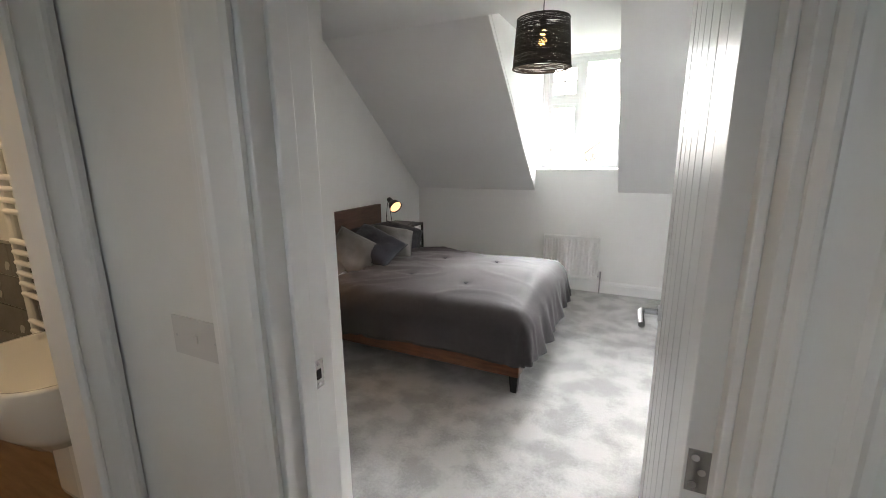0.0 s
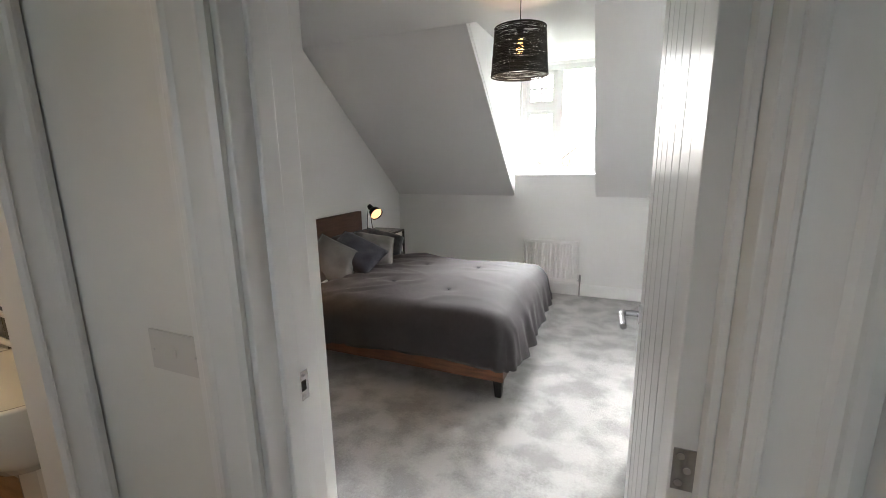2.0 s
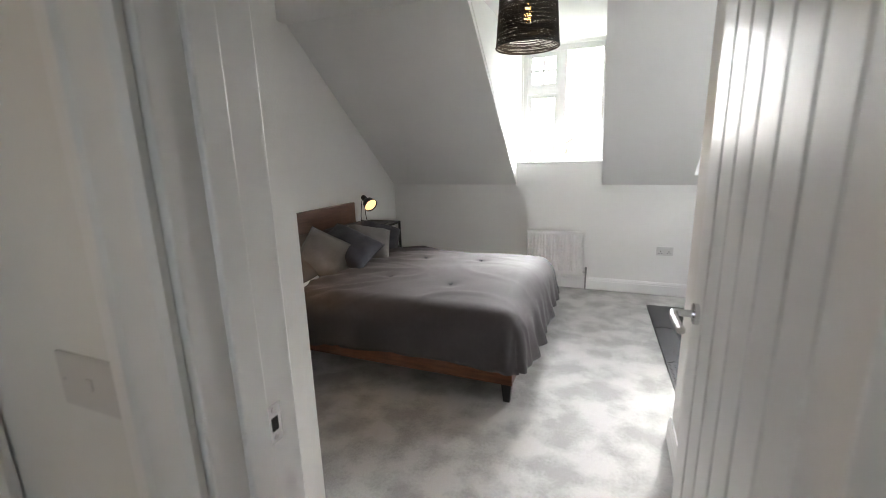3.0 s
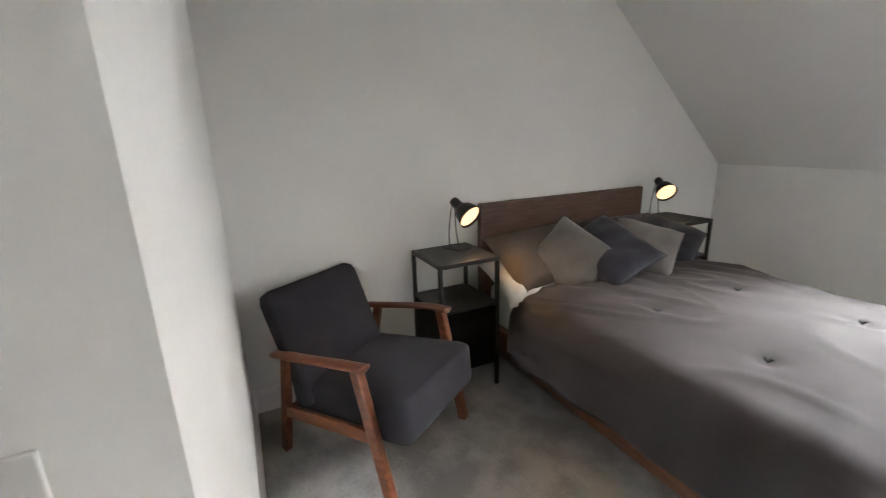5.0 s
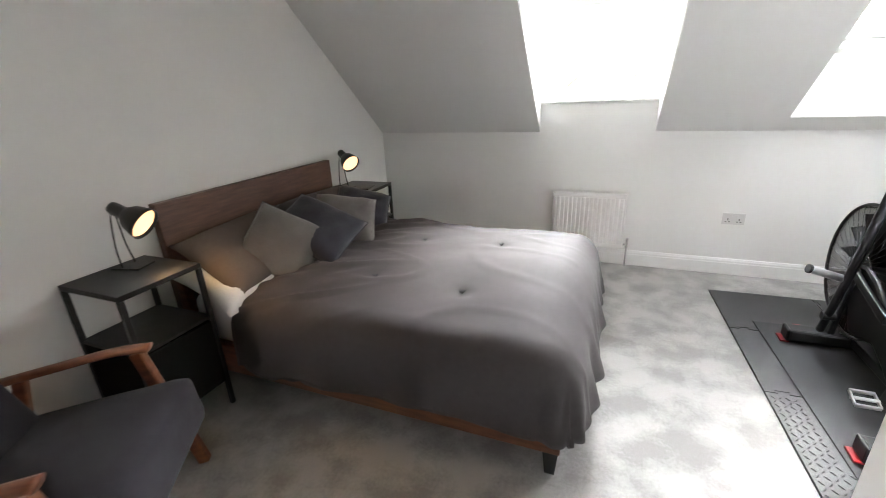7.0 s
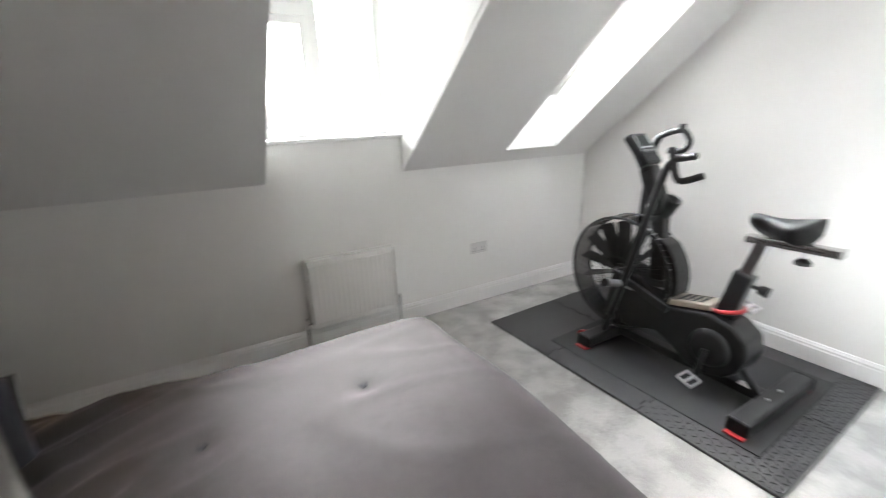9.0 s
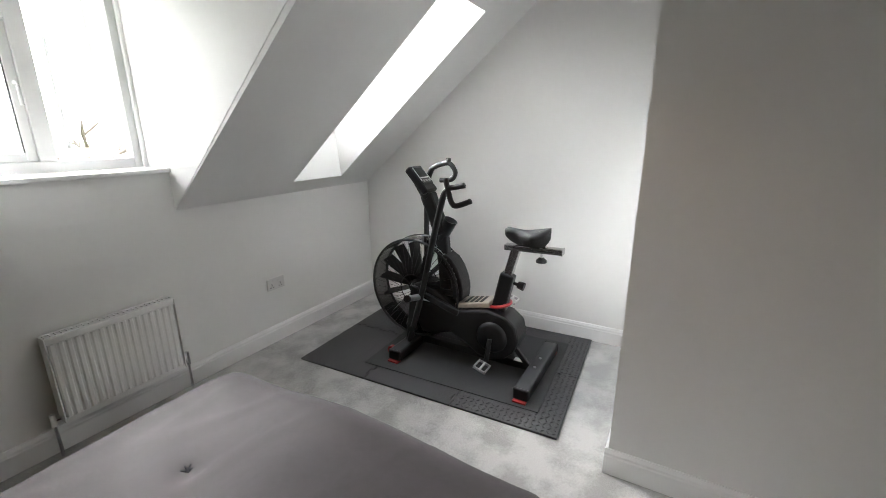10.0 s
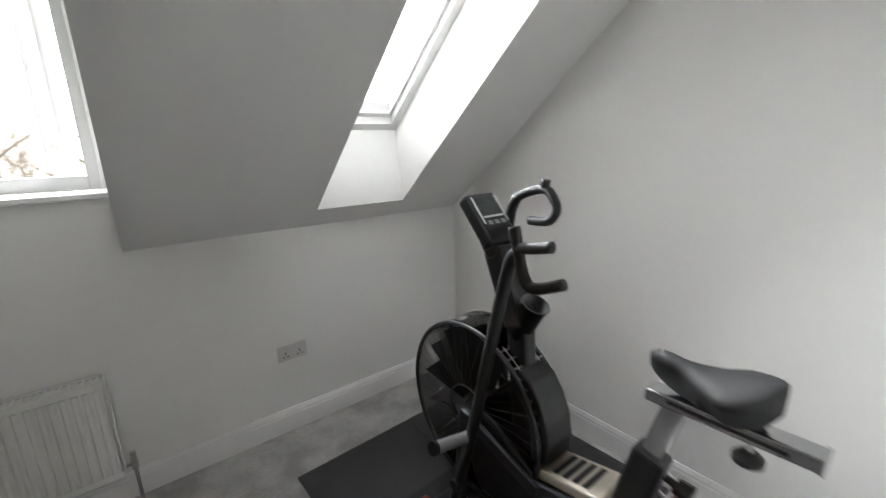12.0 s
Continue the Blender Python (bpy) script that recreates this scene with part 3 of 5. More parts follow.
def drape(x0, x1, y0, y1, top, r, over_side, over_foot):
    """A quilt over the mattress: flat on top, rolling over the edges and hanging down."""
    bm = bmesh.new()
    nx, ny = 92, 96
    grid = []
    for i in range(nx + 1):
        row = []
        for j in range(ny + 1):
            a = x0 + (x1 + over_foot - x0) * i / nx
            b = (y0 - over_side) + (y1 - y0 + 2 * over_side) * j / ny
            da = max(0.0, a - x1)
            db = (b - y1) if b > y1 else (b - y0 if b < y0 else 0.0)
            su, sv = da / over_foot, abs(db) / over_side
            d = max(su, sv) * (over_foot * su * su + over_side * sv * sv) / max(1e-9, su * su + sv * sv)
            cx, cy = min(a, x1), min(max(b, y0), y1)
            z = top
            ox = oy = 0.0
            if d > 0:
                ux, uy = Vector((da, db)).normalized()
                q = d / r
                out, drop = (r * math.sin(q), r * (1 - math.cos(q))) if q < math.pi / 2 else (r, r + d - r * math.pi / 2)
                corner = min(abs(ux), abs(uy)) * 1.41
                ang = math.atan2(uy, ux)
                hang = max(0.0, drop - r * 0.45)
                along = a if abs(uy) > 0.7 else b
                foot = max(0.0, ux)
                fold = math.sin(ang * 10 + 0.6) * corner * 0.07 * hang
                fold += (noise.noise((along * 3.6, 3.1, 0.5 if uy < 0 else 2.5)) * 0.10 + noise.noise((along * 9, 7.1, drop * 1.5)) * (0.035 + 0.13 * foot)) * hang
                out += fold + (0.04 + 0.17 * foot) * hang
                drop *= 1 + 0.10 * noise.noise((along * 2.2, 5.5, 1.0 if uy < 0 else 4.0)) - 0.10 * foot * (1 - corner)
                ox, oy = ux * out, uy * out
                z -= drop * (1 - 0.04 * corner)
            # loft of the filling, soft dips at the tufts, creases near the cushions
            inner = min(1, (a - x0) / 0.3 + 0.4)
            z += 0.040 * max(0, 1 - d / 0.3) * math.sin(math.pi * min(1, max(0, (cy - y0) / (y1 - y0)))) * inner
            z += noise.noise((a * 2.1, b * 2.1, 4.2)) * 0.016 + noise.noise((a * 5.5, b * 5.5, 1.2)) * 0.006
            if a < 1.0:
                w = (1.0 - a) / 0.6
                z += abs(noise.noise((a * 2.0 + b * 1.3, b * 9.0 - a * 5, 8.8))) * 0.062 * w
            if a < 1.15:
                ridge = 1 - abs(noise.noise((b * 4.2 - a * 2.4, a * 0.9, 5.1))) * 8
                z += max(0.0, ridge) * 0.020 * min(1.0, (1.15 - a) / 0.4)
            crease = 1 - abs(noise.noise((a * 1.6 + 3.0, b * 3.4 + a * 1.2, 2.2))) * 9
            z += max(0.0, crease) * 0.010 * (1.3 - min(1.0, a / 2.0))
            z -= 0.012 * max(0.0, 1 - (a - x0) / 0.45)
            if d < 0.2:
                for tx, ty, _ in TUFTS:
                    dd = (a - tx) ** 2 + (b - ty) ** 2
                    z -= 0.014 * math.exp(-dd / 0.0016) + 0.005 * math.exp(-dd / 0.012)
            row.append(bm.verts.new((cx + ox, cy + oy, max(z, 0.03))))
        grid.append(row)
    for i in range(nx):
        for j in range(ny):
            bm.faces.new((grid[i][j], grid[i + 1][j], grid[i + 1][j + 1], grid[i][j + 1]))
    return bm


quilt = thing("duvet", "rumpled dark grey cotton duvet with small tufts over the bed", "duvet", (0, 0, 0))
cover = part("cover", drape(0.46, 1.835, -2.215, -1.02, 0.560, 0.15, 0.425, 0.45), DUVET, quilt, smooth=True)
sol = cover.modifiers.new("thick", "SOLIDIFY")
sol.thickness, sol.offset = 0.022, -1.0
for tx, ty, tz in TUFTS:
    bm = bmesh.new()
    for k in range(5):
        ang = k * 1.3 + tx
        rod(bm, (0, 0, -0.006), (0.016 * math.cos(ang), 0.016 * math.sin(ang), 0.007), 0.0035, 0.0015, n=6)
    t = part("tuft", bm, CUSH_D, quilt)
    t.location = (tx, ty, tz)


def soft(name, label, cat, material, w, h, t, at, normal, spin, seed, piping=True, group=""):
    ob = new(name)
    ob.empty_display_size = 0.1
    ob.matrix_world = facing(at, normal, spin)
    tagged(ob, label, cat, group)
    part("cover", cushion(w, h, t, seed=seed), material, ob, smooth=True)
    if piping:
        pts = []
        n = 12
        for k in range(4 * n):
            s, q = k // n, (k % n) / n * 2 - 1
            u, v = [(q, -1), (1, q), (-q, 1), (-1, -q)][s]
            pts.append((u * w / 2 * (1 - 0.05 * (1 - v * v) * abs(u)), v * h / 2 * (1 - 0.05 * (1 - u * u) * abs(v)), 0))
        part("seam", tube(bmesh.new(), pts, 0.0028, 6, closed=True), material, ob)
    return ob


soft("pillow", "taupe cotton pillow leaning on the headboard", "pillow", PILLOW, 0.68, 0.44, 0.16, (0.285, -1.97, 0.665), (1, 0, 1.5), 3, 1, False, "bed pillows")
soft("pillow", "grey cotton pillow leaning on the headboard", "pillow", DUVET, 0.68, 0.44, 0.16, (0.285, -1.27, 0.66), (1, 0, 1.5), -2, 2, False, "bed pillows")
soft("pillow", "white cotton pillow lying under the taupe one", "pillow", SHEET, 0.66, 0.40, 0.13, (0.33, -2.04, 0.572), (0.35, -0.05, 1), 4, 8, False, "bed pillows")


def square_cushion(label, material, w, h, t, a, b, c, seed):
    """A cushion whose corners a, b and c follow one another."""
    a, b, c = Vector(a), Vector(b), Vector(c)
    x = (b - a).normalized()
    n = x.cross(b - c).normalized()
    m = Matrix((x, n.cross(x), n)).transposed().to_4x4()
    ob = soft("cushion", label, "cushion", material, w, h, t, (0, 0, 0), (1, 0, 0), 0, seed, group="bed cushions")
    ob.matrix_world = Matrix.Translation((a + c) / 2) @ m
    return ob


square_cushion("light grey square cushion balanced on its corner", CUSH_L, 0.385, 0.375, 0.12, (0.316, -1.912, 0.852), (0.613, -1.785, 0.689), (0.581, -1.999, 0.520), 3)
square_cushion("slate blue-grey square cushion tilted on its corner", CUSH_D, 0.440, 0.390, 0.13, (0.323, -1.624, 0.860), (0.671, -1.578, 0.714), (0.710, -1.877, 0.585), 4)
square_cushion("light grey square cushion standing on the duvet", CUSH_L, 0.370, 0.380, 0.13, (0.323, -1.466, 0.830), (0.596, -1.284, 0.764), (0.740, -1.52, 0.560), 5)
square_cushion("slate blue-grey square cushion near the far table", CUSH_D, 0.370, 0.360, 0.13, (0.268, -1.16, 0.815), (0.555, -0.988, 0.713), (0.660, -1.226, 0.545), 6)


# ---- bedside tables ----
def bedside_table(at):
    t = thing("bedside_table", "black metal bedside table with an open shelf", "bedside table", at, 0, "bedside tables")
    W, D, H, s = 0.36, 0.35, 0.745, 0.02
    part("top", bbox(0, 0, H - 0.022, W, D, H, bevel=0.003), BLACK_METAL, t)
    for x in (0, W - s):
        for y in (0, D - s):
            part("leg", bbox(x, y, 0, x + s, y + s, H - 0.0225, bevel=0.002), BLACK_METAL, t)
    part("shelf", bbox(0.004, 0.004, 0.478, W - 0.004, D - 0.004, 0.492, bevel=0.002), BLACK_METAL, t)
    # added boxing under the shelf, its near-black standing for the shade there
    d = part("drawer_box", boxes((0.022, 0.006, 0.14, W - 0.006, 0.018, 0.477), (0.022, D - 0.018, 0.14, W - 0.006, D - 0.006, 0.477), (0.004, 0.02, 0.14, 0.018, D - 0.02, 0.477), (0.02, 0.02, 0.14, W - 0.02, D - 0.02, 0.152)), SHADOW_BLACK, t)
    part("drawer_front", bbox(W - 0.012, 0.022, 0.145, W + 0.002, D - 0.022, 0.47, bevel=0.003), SHADOW_BLACK, t)
    return t


tab = bedside_table((0.02, -2.725, 0.0))
copy_thing(tab, pose(0.02, -0.955, 0.0))


def bedside_lamp(at, rz):
    t = thing("bedside_lamp", "dark bronze bedside lamp with a lit conical head", "lamp", at, rz, "bedside lamps")
    part("base", bbox(-0.065, -0.05, 0, 0.065, 0.05, 0.008, bevel=0.003), BLACK_METAL, t)
    for y in (-0.022, 0.022):
        part("stem", tube(bmesh.new(), smooth_path([(-0.02, y * 1.6, 0.006), (-0.03, y * 1.2, 0.10), (-0.022, y * 0.6, 0.225), (-0.01, 0, 0.255)]), 0.0035, 8), BLACK_METAL, t)
    m = Matrix.Translation((0.008, 0, 0.250)) @ pose(0, 0, 0, 0, 120, 0)
    h = part("head", lathe(bmesh.new(), [(0.0, -0.032), (0.023, -0.032), (0.027, -0.020), (0.028, 0.023), (0.032, 0.032), (0.054, 0.060), (0.066, 0.102), (0.070, 0.122), (0.066, 0.122), (0.051, 0.060), (0.0, 0.036)], 28, m), BLACK_METAL, t, "dark bronze conical shade", smooth=True)
    part("bulb", lathe(bmesh.new(), [(0.0, 0.121), (0.030, 0.119), (0.054, 0.113), (0.0645, 0.109)], 28, m), LAMPFACE, h, "glowing lamp face")
    part("knuckle", rod(bmesh.new(), (-0.008, -0.022, 0.26), (-0.008, 0.022, 0.26), 0.009), BLACK_METAL, t)
    return t


LAMP_POSES = ((0.12, -2.49, 0.745, 16), (0.12, -0.86, 0.745, -24))
bl = bedside_lamp(LAMP_POSES[0][:3], LAMP_POSES[0][3])
copy_thing(bl, pose(*LAMP_POSES[1][:3], 0, 0, LAMP_POSES[1][3]))
for x, y, z, a in LAMP_POSES:
    d = Vector((math.cos(radians(a)) * 0.88, math.sin(radians(a)) * 0.88, -0.47))
    p = Vector((x, y, z + 0.250)) + d * 0.15
    lamp("bedside_lamp_light", "SPOT", look(p, p + d), 3.0, (1.0, 0.62, 0.30), spot_size=radians(125), spot_blend=1.0, shadow_soft_size=0.04)
# made-up flat block in place of black cable and glasses, no real phone
dark_block = thing("phone", "small dark flat block lying on the bedside table", "phone", (0.30, -0.84, 0.745), 10)
part("case", bbox(-0.035, -0.07, 0, 0.035, 0.07, 0.009, bevel=0.003), BLACK_PLASTIC, dark_block)

# ---- armchair ----
chair = thing("armchair", "charcoal upholstered armchair with a red-brown wooden frame", "armchair", (0.617, -2.995, 0), 33)


def sweep_bar(pts, w, h):
    """A rounded wooden bar along points, w wide and h high."""
    bm = tube(bmesh.new(), smooth_path(pts, 5), 0.5, 10)
    n = 10
    path = smooth_path(pts, 5)
    bm.verts.ensure_lookup_table()
    for i, p in enumerate(path):
        for k in range(n):
            v = bm.verts[i * n + k]
            o = v.co - p
            v.co = p + Vector((o.x * 2 * h / 2, o.y * 2 * w / 2, o.z * 2 * h / 2))
    return bm


for s in (-1, 1):
    y = s * 0.295
    part("armrest", sweep_bar([(-0.47, y, 0.495), (-0.30, y + s * 0.01, 0.520), (-0.10, y + s * 0.012, 0.552), (0.03, y, 0.560)], 0.062, 0.026), TEAK, chair, "red-brown wooden armrest", smooth=True)
    part("leg", bar(bmesh.new(), (-0.015, y, 0.548), (0.105, y * 0.98, 0.0), 0.038, 0.045, 0.008), TEAK, chair)
    part("leg", bar(bmesh.new(), (-0.40, y, 0.505), (-0.50, y * 0.96, 0.0), 0.036, 0.042, 0.008), TEAK, chair)
    part("side_rail", bar(bmesh.new(), (-0.445, y * 0.985, 0.225), (0.03, y * 0.985, 0.275), 0.026, 0.055, 0.006), TEAK, chair)
part("cross_rail", bbox(-0.01, -0.285, 0.235, 0.02, 0.285, 0.285, bevel=0.005), TEAK, chair)
part("cross_rail", bbox(-0.45, -0.285, 0.19, -0.42, 0.285, 0.24, bevel=0.005), TEAK, chair)


def pad(w, l, t, n=16, dome=0.02):
    """An upholstered block, l long in x, w wide in y, with rounded edges and a domed top."""
    bm = bbox(-l / 2, -w / 2, -t / 2, l / 2, w / 2, t / 2)
    bmesh.ops.subdivide_edges(bm, edges=bm.edges[:], cuts=10, use_grid_fill=True)
    for v in bm.verts:
        p = v.co.copy()
        u, q, z = p.x / (l / 2), p.y / (w / 2), p.z / (t / 2)
        r = 0.045
        c = Vector((max(-l / 2 + r, min(l / 2 - r, p.x)), max(-w / 2 + r, min(w / 2 - r, p.y)), max(-t / 2 + r, min(t / 2 - r, p.z))))
        d = p - c
        if d.length > 1e-6:
            d = d.normalized() * min(r, t / 2)
        v.co = c + d
        v.co.z += math.copysign(dome, z) * max(0, 1 - u * u) * max(0, 1 - q * q) if abs(z) > 0.5 else 0
        v.co += Vector((noise.noise(p * 6), noise.noise(p * 6 + Vector((5, 0, 0))), noise.noise(p * 6 + Vector((0, 5, 0))))) * 0.004
    return bm


bm = pad(0.54, 0.62, 0.205)
bmesh.ops.transform(bm, matrix=pose(-0.130, -0.0, 0.310, 0, -8, 0), verts=bm.verts)
part("seat", bm, CHAIR, chair, "charcoal seat cushion", smooth=True)
bm = pad(0.52, 0.52, 0.115)
bmesh.ops.transform(bm, matrix=pose(-0.425, -0.03, 0.505, 0, 66, 0), verts=bm.verts)
part("backrest", bm, CHAIR, chair, "charcoal back cushion", smooth=True)

# ---- radiator, socket, switches ----
rad = thing("radiator", "white ribbed panel radiator under the window", "radiator", (0, 0, 0))
RX0, RX1, RZ0, RZ1 = 1.590, 2.160, 0.165, 0.605
bm = bmesh.new()
nr = 17
poly = []
for k in range(nr):
    a = RX0 + 0.012 + (RX1 - RX0 - 0.024) * k / nr
    w = (RX1 - RX0 - 0.024) / nr
    poly += [(a, -0.087), (a + w * 0.2, -0.093), (a + w * 0.56, -0.093), (a + w * 0.76, -0.087)]
poly += [(RX1 - 0.012, -0.087), (RX1 - 0.012, -0.070), (RX0 + 0.012, -0.070)]
prism(bm, poly, RZ0 + 0.03, RZ1 - 0.035, "z")
part("front_panel", bm, RADIATOR, rad)
for za, zb in ((RZ0, RZ0 + 0.03), (RZ1 - 0.035, RZ1 - 0.004)):
    part("panel_rim", bbox(RX0 + 0.006, -0.090, za, RX1 - 0.006, -0.068, zb, bevel=0.004), RADIATOR, rad)
part("back_panel", bbox(RX0 + 0.01, -0.045, RZ0 + 0.01, RX1 - 0.01, -0.030, RZ1 - 0.01, bevel=0.003), RADIATOR, rad)
part("side_cover", bbox(RX0, -0.094, RZ0 + 0.005, RX0 + 0.006, -0.028, RZ1, bevel=0.002), RADIATOR, rad)
part("side_cover", bbox(RX1 - 0.006, -0.094, RZ0 + 0.005, RX1, -0.028, RZ1, bevel=0.002), RADIATOR, rad)
bm = boxes((RX0 + 0.006, -0.094, RZ1 - 0.004, RX1 - 0.006, -0.080, RZ1 + 0.002), (RX0 + 0.006, -0.040, RZ1 - 0.004, RX1 - 0.006, -0.028, RZ1 + 0.002))
for k in range(26):
    xx = RX0 + 0.012 + k * (RX1 - RX0 - 0.024) / 25.5
    box(bm, xx, -0.080, RZ1 - 0.004, xx + 0.006, -0.040, RZ1 + 0.001)
part("top_grille", bm, RADIATOR, rad)
for x, s in ((RX0 - 0.03, -1), (RX1 + 0.03, 1)):
    v = part("valve", rod(bmesh.new(), (x, -0.055, 0.165), (x, -0.055, 0.245 if s > 0 else 0.225), 0.013, 0.011), CHROME if s > 0 else UPVC, rad, "small radiator valve")
    part("valve_tail", rod(bmesh.new(), (x, -0.055, 0.19), (x - s * 0.036, -0.055, 0.19), 0.008), CHROME, rad)
    part("pipe", rod(bmesh.new(), (x, -0.055, 0.0), (x, -0.055, 0.165), 0.0075), CHROME, rad)
for x in (RX0 + 0.1, RX1 - 0.1):
    part("bracket", bbox(x - 0.015, -0.031, 0.2, x + 0.015, -0.0005, 0.58), RADIATOR, rad)

sock = thing("wall_socket", "satin grey double wall socket", "socket", (2.896, 0.0, 0.441))
part("plate", bbox(-0.073, -0.010, -0.043, 0.073, -0.0003, 0.043, bevel=0.003), PLATE, sock)
for x in (-0.036, 0.036):
    part("rocker", bbox(x * 0.55 - 0.008, -0.0125, 0.012, x * 0.55 + 0.008, -0.009, 0.032, bevel=0.0015), PLATE, sock)
    for dx, dz, w, h in ((0, -0.004, 0.0035, 0.008), (-0.011, -0.022, 0.006, 0.0035), (0.011, -0.022, 0.006, 0.0035)):
        part("socket_slot", bbox(x + dx - w, -0.0106, dz - h, x + dx + w, -0.0099, dz + h), SLOT, sock)


def light_switch(m, label):
    t = new("light_switch")
    t.matrix_world = m
    tagged(t, label, "light switch", "light switches")
    part("plate", bbox(-0.073, -0.043, 0, 0.073, 0.043, 0.006, bevel=0.002), PLATE, t)
    part("rocker", bbox(-0.007, -0.010, 0.0055, 0.007, 0.010, 0.0085, bevel=0.0015), PLATE, t)
    for s in (-0.060, 0.060):
        part("screw", rod(bmesh.new(), (s, 0, 0.0055), (s, 0, 0.0066), 0.003, n=8), SILVER, t)
    return t


sw = light_switch(facing((1.713, -4.0952, 1.088), (0, -1, 0)), "satin grey light switch on the landing wall")
copy_thing(sw, facing((1.6943, -3.80, 1.06), (1, 0, 0)))["label"] = "satin grey light switch on the bedroom wall"

# ---- pendant ----
pend = thing("pendant_lamp", "black woven paper-cord drum shade hanging lit from ceiling", "pendant lamp", (1.925, -2.0, 0))
part("ceiling_rose", rod(bmesh.new(), (0, 0, CEILZ - 0.022), (0, 0, CEILZ - 0.0005), 0.035, 0.05, n=24), UPVC, pend)
part("cord", rod(bmesh.new(), (0, 0, 2.19), (0, 0, CEILZ - 0.02), 0.003, n=8), BLACK_PLASTIC, pend)
ZB, ZT, RB, RT = 1.946, 2.204, 0.166, 0.147
sh = part("shade_ring", tube(bmesh.new(), [(RB * math.cos(k / 40 * 2 * math.pi), RB * math.sin(k / 40 * 2 * math.pi), ZB) for k in range(40)], 0.0045, 6, closed=True), SHADE_STRAND, pend)
part("shade_ring", tube(bmesh.new(), [(RT * math.cos(k / 40 * 2 * math.pi), RT * math.sin(k / 40 * 2 * math.pi), ZT) for k in range(40)], 0.0045, 6, closed=True), SHADE_STRAND, pend)
rs = random.Random(4)
bm = bmesh.new()
for i in range(235):
    zc = ZB + 0.006 + (ZT - ZB - 0.012) * min(0.999, max(0.001, i / 234 + rs.uniform(-0.018, 0.018)))
    ph, ph2, am = rs.uniform(0, 6.28), rs.uniform(0, 6.28), rs.uniform(0.0008, 0.005)
    pts = []
    for k in range(36):
        a = k / 36 * 2 * math.pi
        z = zc + am * math.sin(a + ph) + am * 0.5 * math.sin(3 * a + ph2)
        z = min(ZT, max(ZB, z))
        f = (z - ZB) / (ZT - ZB)
        r = RB + (RT - RB) * f + 0.0012 * math.sin(7 * a + ph)
        pts.append((r * math.cos(a), r * math.sin(a), z))
    tube(bm, pts, rs.uniform(0.0006, 0.0015), 4, closed=True)
sw_ = part("woven_cord", bm, SHADE_STRAND, pend, "irregularly wound black cord")
sw_["kind"] = "stuff"
for k in range(3):
    a = k * 2.094 + 0.4
    part("spider_arm", rod(bmesh.new(), (0.02 * math.cos(a), 0.02 * math.sin(a), ZT - 0.03), (RT * math.cos(a), RT * math.sin(a), ZT), 0.002, n=6), BLACK_METAL, pend)
    part("upright_wire", rod(bmesh.new(), (RB * math.cos(a), RB * math.sin(a), ZB), (RT * math.cos(a), RT * math.sin(a), ZT), 0.002, n=6), BLACK_METAL, pend)
part("lamp_holder", rod(bmesh.new(), (0, 0, 2.15), (0, 0, 2.205), 0.018, n=16), BLACK_PLASTIC, pend)
part("bulb", lathe(bmesh.new(), [(0.0, 2.066), (0.013, 2.069), (0.022, 2.082), (0.022, 2.10), (0.015, 2.13), (0.013, 2.15), (0.0, 2.151)], 16), BULB, pend, "glowing amber bulb", smooth=True)
lamp("pendant_light", "POINT", Matrix.Translation((1.925, -2.0, 2.03)), 2.0, (1.0, 0.66, 0.34), shadow_soft_size=0.03)

# ---- exercise bike ----
MATZ = 0.020
bike = thing("exercise_bike", "black fan exercise bike with red and silver details", "exercise bike", (3.315, -1.40, MATZ))


def B(x, y, z):
    """A place on the bike: x across from its middle line, y and z as in the room."""
    return Vector((x, y + 1.40, z - MATZ))


def bx(x0, y0, z0, x1, y1, z1, bevel=0.0, m=None):
    a, b = B(x0, y0, z0), B(x1, y1, z1)
    return bbox(min(a.x, b.x), min(a.y, b.y), min(a.z, b.z), max(a.x, b.x), max(a.y, b.y), max(a.z, b.z), bevel=bevel, m=m)


for y, hw in ((-0.965, 0.30), (-1.845, 0.315)):
    f = part("foot_bar", bx(-hw, y - 0.045, 0.030, hw, y + 0.045, 0.098, bevel=0.012), GREY_STEEL, bike, "dark grey steel stabiliser bar")
    for s in (-1, 1):
        part("foot_pad", bx(s * hw - 0.030, y - 0.040, MATZ, s * hw + 0.014, y + 0.040, 0.031, bevel=0.003), RED, f, "red rubber foot")
        part("end_cap", bx(s * hw - 0.008, y - 0.047, 0.028, s * hw + 0.012, y + 0.047, 0.1, bevel=0.01), BLACK_PLASTIC, f)
    for s in (-0.06, 0.06):
        part("bolt", rod(bmesh.new(), B(s, y, 0.096), B(s, y, 0.104), 0.009, n=8), SILVER, f)
for s in (-1, 1):
    w = part("transport_wheel", rod(bmesh.new(), B(s * 0.23 - 0.014, -0.895, 0.052), B(s * 0.23 + 0.014, -0.895, 0.052), 0.030, n=20), RED, bike, "small red transport wheel")
part("base_beam", bar(bmesh.new(), B(0, -0.93, 0.075), B(0, -1.84, 0.07), 0.06, 0.05, 0.006), GREY_STEEL, bike)
part("base_strut", bar(bmesh.new(), B(-0.045, -1.80, 0.09), B(-0.045, -1.62, 0.29), 0.02, 0.03, 0.004), GREY_STEEL, bike)
part("warning_label", bx(-0.037, -1.76, 0.096, 0.005, -1.70, 0.0985), PLATE, bike, "small white label")

# fan wheel in its cage
WC, WR = (-0.98, 0.465), 0.340


